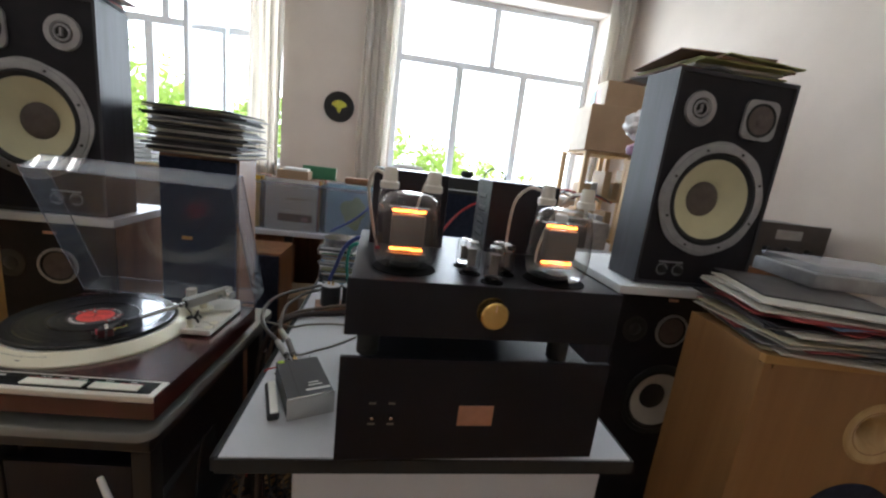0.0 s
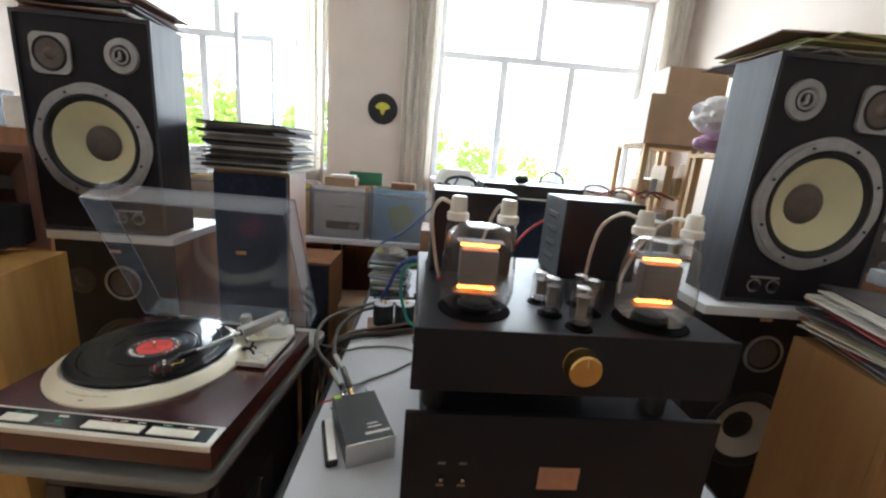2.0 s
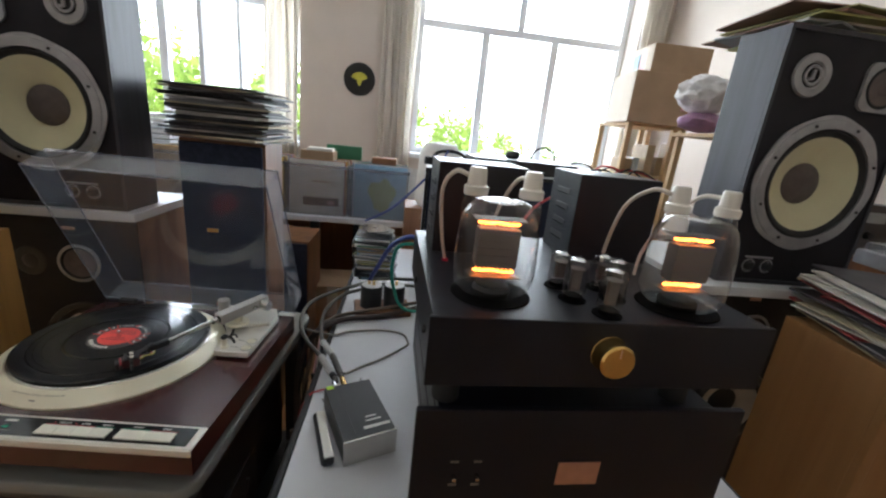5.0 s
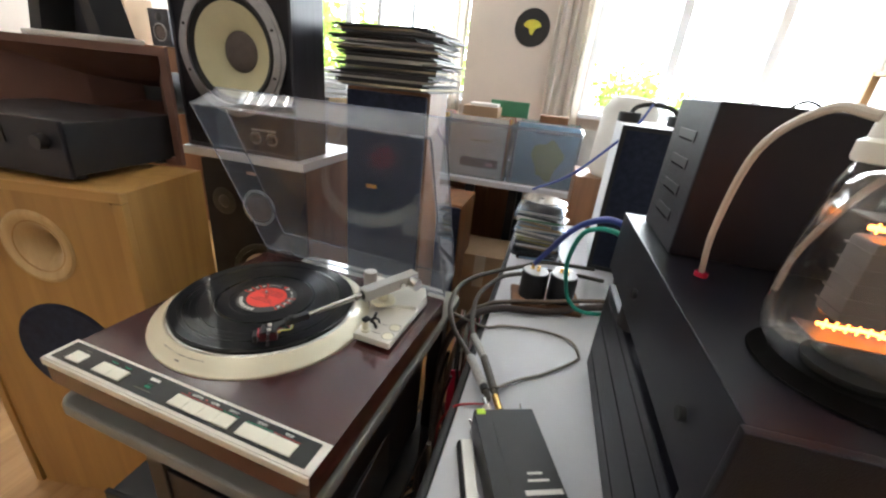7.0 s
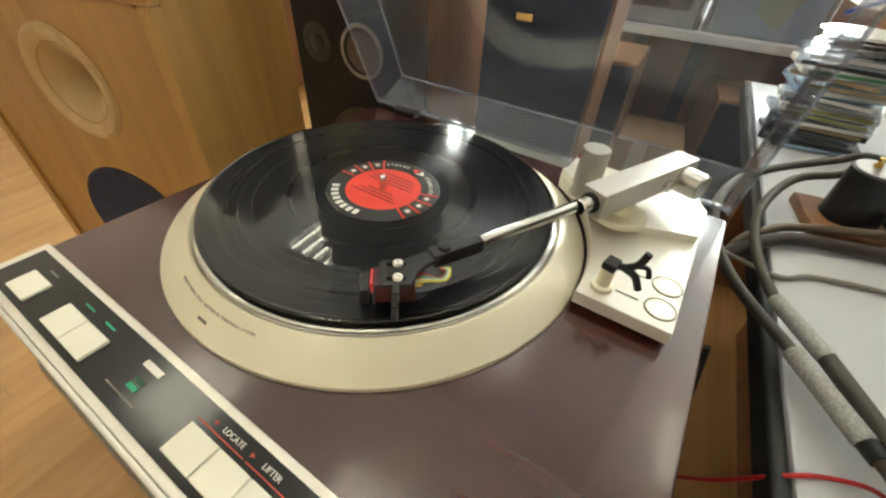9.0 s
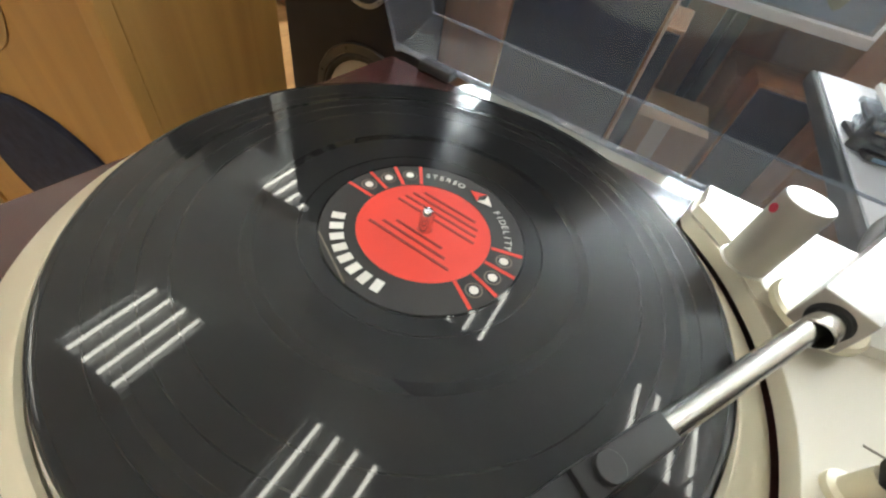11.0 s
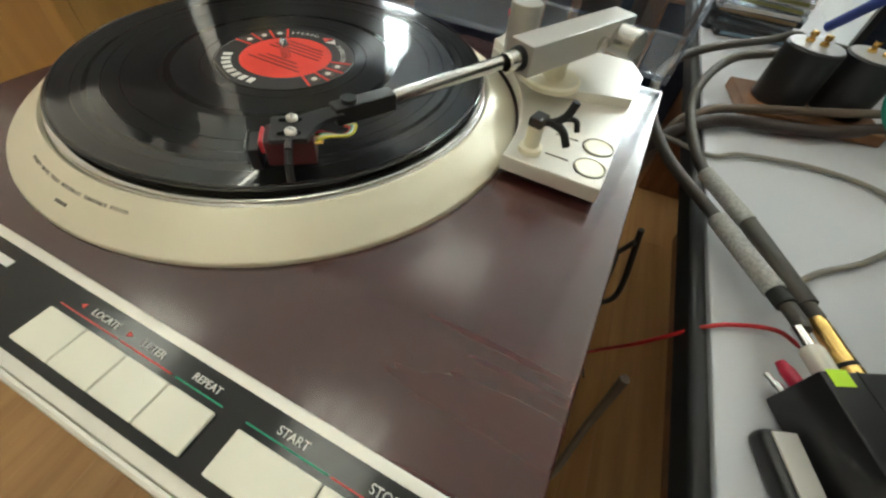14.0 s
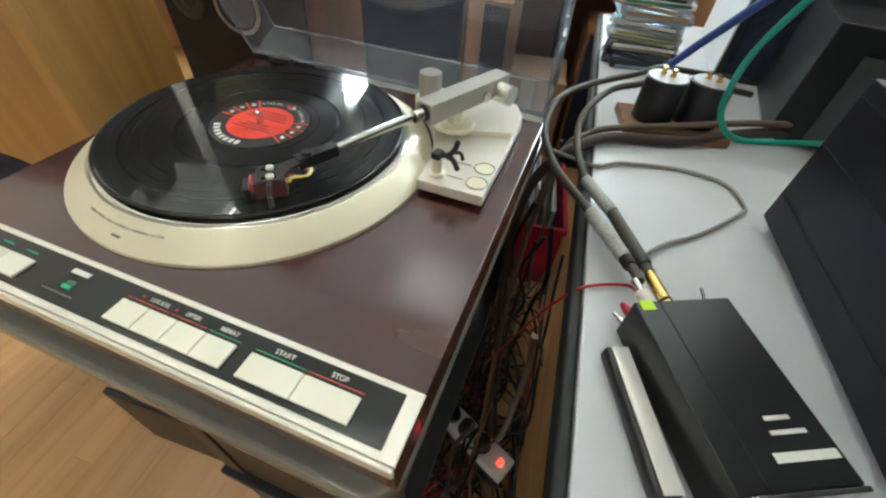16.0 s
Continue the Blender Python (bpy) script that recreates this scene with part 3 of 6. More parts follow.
def monitor(x, y, flip, m_label, yaw=0.0):
    """Three-way monitor 0.43 x 0.70 x 0.17 m, front at local y = 0."""
    t = thing("loudspeaker", m_label, "loudspeaker", pose(x, y, 0.995, 0, 0, yaw), "large monitors")
    w, h, d = 0.215, 0.7, 0.165
    R = 0.181
    part("cabinet", shell(w, d, h), BLACK_ASH, t, "black-stained ash cabinet")
    part("front_frame", ring(-w, w, 0, h, (0.01, 0.01, 0.012, 0.012), -0.004, 0.0055), BLACK_ASH, t, smooth=False)
    part("front_board", holed_front(w - 0.009, 0.011, h - 0.011, R * 0.9, 0.305), BAFFLE, t, smooth=False)
    wf = driver(t, "woofer", 0.0, 0.305, R, CAST, CONE, DUST, y=-0.002, cap=0.33, bolts=8)
    lobes = [(R * 1.05 * math.cos(2 * math.pi * k / 64) * (1 + 0.012 * math.cos(16 * math.pi * k / 64)), R * 1.05 * math.sin(2 * math.pi * k / 64) * (1 + 0.012 * math.cos(16 * math.pi * k / 64))) for k in range(64)]
    bm = bmesh.new()
    r0 = [bm.verts.new((a, b, 0.004)) for a, b in lobes]
    r1 = [bm.verts.new((a * 0.88, b * 0.88, 0.008)) for a, b in lobes]
    r2 = [bm.verts.new((a, b, 0.0)) for a, b in lobes]
    for k in range(64):
        j = (k + 1) % 64
        bm.faces.new((r0[k], r0[j], r1[j], r1[k]))
        bm.faces.new((r2[k], r2[j], r0[j], r0[k]))
    bmesh.ops.recalc_face_normals(bm, faces=bm.faces)
    part("flange", bm, CAST, wf)
    sx = -1 if flip else 1
    driver(t, "midrange", sx * 0.1, 0.575, 0.062, CAST, DUST, DUST, y=-0.001, square=True, lip=0.012)
    tw = part("tweeter", lathe([(0.03, 0.004), (0.034, 0.009), (0.052, 0.007), (0.055, 0.0)], 40), CAST, t)
    tw.matrix_basis = Matrix.Translation((-sx * 0.118, -0.001, 0.585)) @ FRONT
    part("lens_ring", lathe([(0.018, 0.006), (0.02, 0.009), (0.025, 0.009), (0.027, 0.006)], 32), CAST, tw)
    part("backing", lathe([(0.0, 0.002), (0.034, 0.002)], 32), RUBBER, tw)
    part("diffuser", box(-0.005, 0.003, -0.012, 0.014, 0.003, 0.011, 0.001), CAST, tw)
    part("diffuser", box(-0.012, -0.005, -0.014, -0.006, 0.003, 0.011, 0.001), CAST, tw)
    for k in (-1, 1):
        kb = part("control_dial", lathe([(0.0, 0.012), (0.012, 0.012), (0.014, 0.0), (0.022, 0.0015), (0.024, 0.0)], 24), BLACK_SATIN, t)
        kb.matrix_basis = Matrix.Translation((-sx * 0.09 + k * 0.03 * 1.0, -0.001, 0.055)) @ FRONT
        part("scale_ring", lathe([(0.017, 0.0018), (0.019, 0.0022), (0.0205, 0.0018)], 24), CAST, kb)
    part("badge_plate", box(-sx * 0.09 - 0.045, -sx * 0.09 + 0.045, -0.0025, 0.0, 0.078, 0.084), CAST, t)
    return t


monitor(1.695, 0.300, False, "large black monitor with cream woofer cone and stacked records on top")
monitor(-0.555, 0.602, True, "large black monitor with cream woofer cone, records lying on top")


def lower_speaker(x, y, side_mat, label, yaw=0.0, rings=True):
    t = thing("loudspeaker", label, "loudspeaker", pose(x, y, 0, 0, 0, yaw), "lower speakers")
    part("cabinet", shell(0.21, 0.36, 0.96), side_mat, t)
    part("front_board", holed_front(0.2095, 0.0005, 0.9595, 0.138, 0.51, 0.03), BAFFLE, t, "black front board", smooth=False)
    driver(t, "midrange", 0.02, 0.80, 0.066, CAST, DUST, DUST, y=-0.002, cap=0.4, bolts=4, lip=0.006, deep=0.05)
    driver(t, "woofer", 0.03, 0.51, 0.15, BLACK_SATIN, CONE_W, RUBBER, y=-0.002, cap=0.36, bolts=8, lip=0.008)
    part("tweeter", lathe([(0, 0.008), (0.02, 0.004), (0.024, 0.001), (0.045, 0.003), (0.05, 0)], 32, m=Matrix.Translation((-0.13, -0.001, 0.80)) @ FRONT), BLACK_SATIN, t)
    part("badge_plate", box(-0.02, 0.02, -0.002, 0, 0.915, 0.925), COPPER, t)
    return t


lower_speaker(1.70, 0.355, BLACK_ASH, "tall black floor speaker under a white board, pale woofer")
lower_speaker(-0.545, 0.622, TEAK, "black-fronted floor speaker with teak sides under a white board")
for x0, x1, y0, y1 in ((1.41, 1.96, 0.255, 0.79), (-0.79, -0.315, 0.587, 0.98)):
    tagged(part("shelf_board", box(x0, x1, y0, y1, 0.963, 0.992, 0.003), FRAME), "white board lying on a floor speaker", "board", "white boards")

# ---- two amplifiers on the table ----
AX, AY = 0.5695, -0.312


def preamp():
    t = thing("amplifier", "flat black amplifier case with a copper name plate", "amplifier", pose(0.580, -0.300, TZ, 0, 0, 1.6))
    part("front_panel", box(-0.015, 0.475, -0.01, 0.0, 0.006, 0.205, 0.002), BLACK, t)
    part("case", box(0.018, 0.45, 0.0, 0.485, 0.012, 0.19, 0.003), BLACK, t)
    part("name_plate", box(0.197, 0.262, -0.013, -0.0105, 0.078, 0.118, 0.001), COPPER, t, "brushed copper name plate")
    for x in (0.045, 0.078):
        part("toggle_switch", box(x - 0.003, x + 0.003, -0.02, -0.01, 0.094, 0.1, 0.0015), STEEL, t)
        for z in (0.118, 0.078):
            part("marking", box(x - 0.006, x + 0.006, -0.0106, -0.01, z, z + 0.004), DARK_PRINT, t)
    for z in (0.05, 0.118, 0.172):
        part("seam", box(0.0168, 0.0179, 0.01, 0.48, z, z + 0.0012), RUBBER, t)
    for x in (0.05, 0.41):
        for y in (0.04, 0.44):
            part("foot", rod(0.018, 0, 0.012, 20, m=Matrix.Translation((x, y, 0))), RUBBER, t)
    return t


preamp()


def power_valve(x, y, wire_side):
    """A large bottle valve with two white caps on its shoulders."""
    t = thing("power_valve", "large glowing glass transmitting valve with white top caps", "vacuum tube", pose(x, y, 1.1295) @ Matrix.Diagonal((1.04, 1.04, 1.11, 1)), "power valves")
    part("socket", lathe([(0, 0.003), (0.024, 0.003), (0.026, 0.008), (0.022, 0.013), (0, 0.013)], 32), RUBBER, t)
    # flat disc paints the dark of the chassis hole round the bulb
    part("hole_dark_disc", lathe([(0, 0.001), (0.0515, 0.001), (0.0535, 0.0015), (0.0545, 0.0002)], 48), HOLE, t)
    bulb = [(0.0, 0.006), (0.034, 0.006), (0.046, 0.009), (0.0525, 0.018), (0.0545, 0.032), (0.0545, 0.05), (0.053, 0.078), (0.05, 0.098), (0.0455, 0.11), (0.037, 0.118), (0.022, 0.122), (0.0, 0.123)]
    part("glass_bulb", lathe(bulb, 48), TUBE_GLASS, t)
    part("getter", lathe([(0.026, 0.1185), (0.02, 0.1205), (0.0, 0.1215)], 32), CHROME, t, "silvery getter film")
    for sx in (-1, 1):
        nk = Matrix.Translation((sx * 0.036, 0, 0.1))
        part("neck", lathe([(0.016, -0.012), (0.0165, 0.012), (0.014, 0.02), (0.013, 0.026)], 24, m=nk), TUBE_GLASS, t)
        part("top_cap", lathe([(0.0, 0.024), (0.0145, 0.024), (0.0155, 0.026), (0.0155, 0.034), (0.0122, 0.036), (0.0112, 0.053), (0.0095, 0.056), (0, 0.056)], 24, m=nk), CERAMIC, t)
    an = bmesh.new()
    box(-0.028, 0.028, -0.012, 0.012, 0.037, 0.086, 0.003, bm=an)
    for k in range(5):
        box(-0.0286, 0.0286, -0.0128, 0.0128, 0.043 + 0.009 * k, 0.044 + 0.009 * k, bm=an)
    part("anode", an, PLATE_GREY, t)
    for z, dz in ((0.0915, 0.004), (0.0305, 0.0035)):
        fl = bmesh.new()
        sweep([(-0.028, 0, z), (-0.014, 0.002, z - 0.001), (0.0, 0, z + 0.0005), (0.014, -0.002, z - 0.001), (0.028, 0, z)], dz * 0.36, 8, 4, bm=fl)
        for k in range(9):
            sweep([(-0.024 + 0.006 * k, 0, z - dz * 0.8), (-0.024 + 0.006 * k, 0, z + dz * 0.9)], 0.0007, 5, 1, bm=fl)
        part("filament", fl, FILAMENT, t, "orange glowing filament")
    part("mica_disc", box(-0.034, 0.034, -0.014, 0.014, 0.0965, 0.0975), PLATE_GREY, t)
    part("mica_disc", box(-0.034, 0.034, -0.014, 0.014, 0.0245, 0.0255), PLATE_GREY, t)
    part("stem", lathe([(0.02, 0.014), (0.014, 0.022), (0.0, 0.024)], 20), TUBE_GLASS, t)
    wb = sweep([(-0.047, 0.001, 0.146), (-0.062, 0.022, 0.147), (-0.072, 0.062, 0.118), (-0.062, 0.108, 0.05), (-0.05, 0.130, 0.0)], 0.0028, 8, 6)
    part("cap_wire", wb, WIRE_CREAM, t)
    part("cap_wire", sweep([(0.036, 0.014, 0.146), (0.03, 0.05, 0.14), (0.022, 0.095, 0.1), (0.016, 0.128, 0.04), (0.014, 0.132, 0.0)], 0.0028, 8, 6), WIRE_CREAM, t)
    part("grommet", lathe([(0.003, 0.0), (0.006, 0.0), (0.006, 0.004), (0.003, 0.005)], 16, m=Matrix.Translation((-0.05, 0.130, 0))), RED_PLASTIC, t)
    return t


def small_valve(x, y, h=0.054):
    t = thing("small_valve", "small clear glass valve in a black socket", "vacuum tube", pose(x, y, 1.1295) @ Matrix.Diagonal((1.2, 1.2, 1.14, 1)), "small valves")
    part("socket", lathe([(0, 0), (0.0165, 0), (0.0165, 0.0015), (0.011, 0.002), (0.011, 0.007), (0, 0.007)], 24), HOLE, t)
    part("glass_bulb", lathe([(0.0, 0.0072), (0.0115, 0.0072), (0.0132, 0.009), (0.0135, 0.014), (0.0135, h - 0.012), (0.0128, h - 0.007), (0.0102, h - 0.003), (0.005, h - 0.0005), (0.0016, h), (0.001, h + 0.003), (0.0, h + 0.0035)], 24), TUBE_GLASS, t)
    part("getter", lathe([(0.0088, h - 0.0036), (0.0045, h - 0.0015), (0, h - 0.001)], 20), CHROME, t, "silvery getter film")
    part("electrodes", box(-0.006, 0.006, -0.003, 0.003, 0.013, h - 0.016, 0.001), PLATE_GREY, t)
    part("mica_disc", lathe([(0, h - 0.015), (0.009, h - 0.015), (0.009, h - 0.0142), (0, h - 0.0142)], 16), PLATE_GREY, t)
    return t


def valve_amp():
    t = thing("amplifier", "black valve amplifier chassis with a gold knob", "amplifier", pose(AX, AY, 0.998, 0, 0, 1.6))
    part("front_panel", box(0.0, 0.475, -0.008, 0.0, 0.036, 0.132, 0.002), BLACK, t)
    part("chassis", box(0.004, 0.471, 0.0, 0.42, 0.04, 0.131, 0.002), BLACK, t)
    kb = part("volume_knob", lathe([(0.0, 0.024), (0.021, 0.024), (0.0235, 0.0215), (0.0235, 0.002), (0.025, 0.0)], 48), GOLD, t, "brushed gold volume knob")
    kb.matrix_basis = Matrix.Translation((0.239, -0.008, 0.088)) @ FRONT
    part("index_mark", box(-0.0008, 0.0008, 0.008, 0.02, 0.0239, 0.0246), COPPER, kb)
    for x0, x1, y0, y1 in ((0.026, 0.190, 0.262, 0.392), (0.288, 0.452, 0.262, 0.392)):
        cv = part("transformer_cover", box(x0, x1, y0, y1, 0.131, 0.295, 0.003), BLACK, t, "black sheet-metal transformer cover")
        for k in range(4):
            part("cooling_slot", box(x0 - 0.0012, x0 + 0.001, y0 + 0.035, y1 - 0.035, 0.160 + 0.03 * k, 0.172 + 0.03 * k, 0.0005), BLACK_SATIN, cv)
            part("cooling_slot", box(x0 - 0.0016, x0 - 0.0013, y0 + 0.04, y1 - 0.04, 0.1605 + 0.03 * k, 0.1625 + 0.03 * k), HOLE, cv)
    for x in (0.04, 0.40):
        for y in (0.05, 0.35):
            part("foot", rod(0.02, -0.02, 0.04, 20, m=Matrix.Translation((x, y, 0))), RUBBER, t)
    for y in (0.06, 0.25):
        part("switch", rod(0.006, 0, 0.005, 16, m=Matrix.Translation((0.004, y, 0.08)) @ pose(0, 0, 0, 0, -90)), RUBBER, t)
    return t


valve_amp()
power_valve(0.660, -0.234, 1)
power_valve(0.938, -0.244, 1)
for x, y, h in ((0.776, -0.190, 0.05), (0.779, -0.241, 0.056), (0.844, -0.190, 0.05), (0.846, -0.229, 0.054), (0.809, -0.287, 0.058)):
    small_valve(x, y, h)

# ---- turntable: spindle at the local origin, top of the plinth at PZ ----
BZ = 0.805
PZ = 0.065
TTM = pose(0, 0, BZ, 0, 0, -4.14)


def arc(r, a0, a1, n, cx=0.0, cy=0.0):
    return [(cx + r * math.cos(radians(a0 + (a1 - a0) * k / n)), cy + r * math.sin(radians(a0 + (a1 - a0) * k / n))) for k in range(n + 1)]


def turned(bm, m):
    bmesh.ops.transform(bm, matrix=m, verts=bm.verts)
    return bm


def turntable():
    t = thing("turntable", "dark mahogany turntable with silver platter surround and control strip", "turntable", TTM)
    part("plinth", box(-0.181, 0.272, -0.240, 0.195, 0.02, PZ, 0.0025), MAHOGANY, t, "glossy dark red mahogany plinth")
    part("underside", box(-0.17, 0.26, -0.225, 0.185, 0.008, 0.02, 0.002), RUBBER, t)
    for x in (-0.14, 0.205):
        for y in (-0.17, 0.17):
            part("foot", rod(0.026, 0, 0.012, 24, m=Matrix.Translation((x, y, 0))), RUBBER, t)
    # silver surround, platter, mat rim
    part("platter_surround", lathe([(0.1552, PZ + 0.002), (0.1552, PZ + 0.0185), (0.1568, PZ + 0.0197), (0.1588, PZ + 0.0192), (0.1806, PZ + 0.0038), (0.1814, PZ + 0.002), (0.1814, PZ - 0.001)], 128), ALU, t, "champagne silver surround")
    part("platter", lathe([(0.0, PZ + 0.022), (0.15, PZ + 0.022), (0.1535, PZ + 0.0205), (0.1535, PZ + 0.019), (0.1525, PZ + 0.0195), (0.1545, PZ + 0.018), (0.1545, PZ + 0.002), (0.14, PZ + 0.001)], 128), STEEL, t)
    part("mat", lathe([(0.0, PZ + 0.0255), (0.147, PZ + 0.0255), (0.148, PZ + 0.0225)], 96), RUBBER, t)
    part("spindle", lathe([(0.0036, PZ + 0.026), (0.0036, PZ + 0.037), (0.0022, PZ + 0.0405), (0, PZ + 0.0415)], 20), CHROME, t)
    # control strip
    st = part("control_strip", prism([(-0.181, -0.240), (0.2722, -0.240), (0.2722, -0.195), (-0.181, -0.195)], PZ + 0.0005, PZ + 0.003, 0.0008), ALU_W, t, "silver-framed control strip")
    part("lip", box(-0.181, 0.2722, -0.2435, -0.240, PZ - 0.009, PZ + 0.0025, 0.0015), ALU_W, st)
    part("inlay", box(-0.172, 0.2615, -0.2350, -0.2000, PZ + 0.003, PZ + 0.0038), mat("black_gloss_inlay", (0.012, 0.012, 0.013), 0.14), st, "glossy black inlay")
    for x0, x1 in ((-0.149, -0.123), (-0.0945, -0.0685), (-0.0678, -0.0418), (0.0468, 0.0708), (0.0715, 0.0955), (0.0962, 0.1202), (0.1209, 0.1449), (0.1570, 0.1966), (0.1973, 0.2372)):
        part("key", box(x0, x1, -0.2308, -0.2130, PZ + 0.0036, PZ + 0.0062, 0.0008), KEY, st)
    P = PZ + 0.004
    for txt, x in (("LOCATE", 0.0715), ("LIFTER", 0.1015), ("REPEAT", 0.1325), ("START", 0.177), ("STOP", 0.218)):
        words(txt, 0.0044 if len(txt) > 5 else 0.0050, PRINT, st, Matrix.Translation((x, -0.2060, P)))
    for x0, x1, m_ in ((0.0468, 0.084, RED_PRINT), (0.086, 0.1165, RED_PRINT), (0.119, 0.1449, GREEN), (0.157, 0.1963, GREEN), (0.1976, 0.2372, RED_PRINT)):
        part("underline", box(x0, x1, -0.2102, -0.2096, P - 0.0002, P + 0.0002), m_, st)
    for x, sgn in ((0.0565, -1), (0.087, 1)):
        part("arrow_mark", prism([(x - sgn * 0.0012, -0.2073), (x + sgn * 0.0014, -0.2060), (x - sgn * 0.0012, -0.2047)][::sgn], P - 0.0002, P + 0.0002), RED_PRINT, st)
    part("maker_mark", box(-0.0105, 0.0065, -0.2100, -0.2060, P - 0.0002, P + 0.0003, 0.0), PRINT, st)
    part("speed_lamp", box(-0.004, 0.004, -0.2225, -0.2195, P - 0.0002, P + 0.0008), GREEN, st)
    part("speed_lamp", box(-0.004, 0.004, -0.2185, -0.2155, P - 0.0002, P + 0.0004), mat("dim_green", (0.01, 0.08, 0.05), 0.4), st)
    part("caption_bar", box(-0.017, 0.013, -0.2275, -0.2265, P - 0.0002, P + 0.0002), DARK_PRINT, st)
    for x in (-0.136, -0.0815, -0.055):
        part("caption_bar", box(x - 0.006, x + 0.006, -0.2078, -0.2066, P - 0.0002, P + 0.0002), GREEN if x > -0.1 else DARK_PRINT, st)
    # printed line on the surround, letter by letter along the ring
    line = "DIRECT DRIVE FULLY AUTOMATIC TURNTABLE SYSTEM"
    for k, ch in enumerate(line):
        if ch != " ":
            a = radians(-106.5 + 28 * k / (len(line) - 1))
            words(ch, 0.0029, DARK_PRINT, t, Matrix.Translation((0.1655 * math.cos(a), 0.1655 * math.sin(a), PZ + 0.0146)) @ pose(0, 0, 0, 0, 0, math.degrees(a) + 90) @ pose(0, 0, 0, 35.3), "letter", 0.0001)
    a = radians(-92.5)
    part("caption_bar", box(-0.0045, 0.0045, -0.0009, 0.0009, -0.0001, 0.0003, m=Matrix.Translation((0.1725 * math.cos(a), 0.1725 * math.sin(a), PZ + 0.0096)) @ pose(0, 0, 0, 0, 0, -2.5) @ pose(0, 0, 0, 35.3)), DARK_PRINT, t)
    # arm board
    out = [(0.249, -0.0075), (0.2495, 0.152), (0.236, 0.18), (0.115, 0.18), (0.112, 0.152)] + arc(0.1828, 51, -2.3, 14)
    part("board_foot", box(0.195, 0.235, 0.005, 0.17, PZ, PZ + 0.0055), RUBBER, t)
    ab = part("arm_board", prism(out, PZ + 0.0056, PZ + 0.0165, 0.0012), ALU_W, t, "pale aluminium arm board")
    for y in (0.0108, 0.0372):
        part("dial_disc", lathe([(0, 0.0168), (0.0092, 0.0168), (0.0095, 0.0172), (0.0098, 0.0168)], 32, m=Matrix.Translation((0.2375, y, PZ + 0.0002))), ALU, ab)
        part("dial_ring", lathe([(0.0101, 0.0166), (0.0105, 0.017), (0.0109, 0.0166)], 32, m=Matrix.Translation((0.2375, y, PZ))), DARK_PRINT, ab)
        part("caption_bar", box(0.207, 0.223, y - 0.0006, y + 0.0006, PZ + 0.0165, PZ + 0.0168), DARK_PRINT, ab)
    part("raised_step", prism([(0.2465, 0.106), (0.2485, 0.151), (0.235, 0.1785), (0.117, 0.1785), (0.117, 0.155)] + arc(0.185, 52, 31, 6) + [(0.19, 0.088)], PZ + 0.0166, PZ + 0.024, 0.001), ALU_W, ab)
    part("arm_base", lathe([(0.023, 0.024), (0.023, 0.0275), (0.0215, 0.029), (0.0, 0.029)], 48, m=Matrix.Translation((0.183, 0.095, PZ))), ALU, ab)
    # cueing pillar with a red dot
    pl = part("pillar", lathe([(0.0, 0.0695), (0.0115, 0.0695), (0.0122, 0.0685), (0.0122, 0.024), (0.014, 0.0235)], 32, m=Matrix.Translation((0.1465, 0.1115, PZ))), ARM_GREY, t)
    part("red_dot", rod(0.0025, 0, 0.001, 12, m=Matrix.Translation((0.1355, 0.1064, PZ + 0.061)) @ pose(0, 0, 0, 90, 0, -65)), RED_PLASTIC, pl)
    # arm rest
    rs = part("arm_rest", lathe([(0.008, 0.0165), (0.008, 0.02), (0.0052, 0.021), (0.0052, 0.036), (0.0, 0.036)], 24, m=Matrix.Translation((0.197, 0.0078, PZ))), ALU, t)
    part("clip", box(-0.0042, 0.0055, -0.006, 0.006, 0.036, 0.0425, 0.0015, m=Matrix.Translation((0.197, 0.0078, PZ)) @ pose(0, 0, 0, 0, 0, -10)), RUBBER, rs)
    cl = bmesh.new()
    sweep([(0.0, 0.0, 0.046), (0.009, 0.001, 0.047), (0.016, 0.0, 0.054), (0.019, 0.001, 0.064)], 0.0026, 8, 4, bm=cl)
    sweep([(0.009, 0.0, 0.047), (0.017, -0.003, 0.046), (0.022, -0.003, 0.037)], 0.0026, 8, 4, bm=cl)
    sweep([(0.015, 0.0, 0.052), (0.022, 0.002, 0.052), (0.025, 0.001, 0.046)], 0.0018, 8, 4, bm=cl)
    part("hook", cl, RUBBER, rs, m=None).matrix_basis = Matrix.Translation((0.197, 0.0078, PZ - 0.007))
    # tone arm: from the cartridge to the pivot block
    arm = thing("tone_arm", "", "", pose(0, 0, 0))
    arm.parent = t
    p0, p1 = Vector((0.115, -0.0424, PZ + 0.0485)), Vector((0.1622, 0.0495, PZ + 0.0535))
    part("arm_tube", sweep([p0, p1], 0.0046, 16, 1), STEEL, arm, "polished straight arm tube")
    yaw = math.degrees(math.atan2(p1.x - p0.x, p1.y - p0.y))
    blk = Matrix.Translation((0.1640, 0.0490, PZ + 0.0535)) @ pose(0, 0, 0, 0, 0, -23.5)
    part("pivot_block", box(-0.0107, 0.0107, 0.002, 0.127, -0.0105, 0.011, 0.0012, m=blk), ARM_GREY, arm, "rectangular pivot housing")
    part("front_socket", lathe([(0.0, -0.001), (0.0078, -0.001), (0.0085, 0.0025)], 24, m=blk @ pose(0, 0, 0, -90)), RUBBER, arm)
    part("collar", lathe([(0.0058, -0.012), (0.0066, -0.011), (0.0066, 0.002)], 20, m=blk @ pose(0, 0, 0, -90)), STEEL, arm)
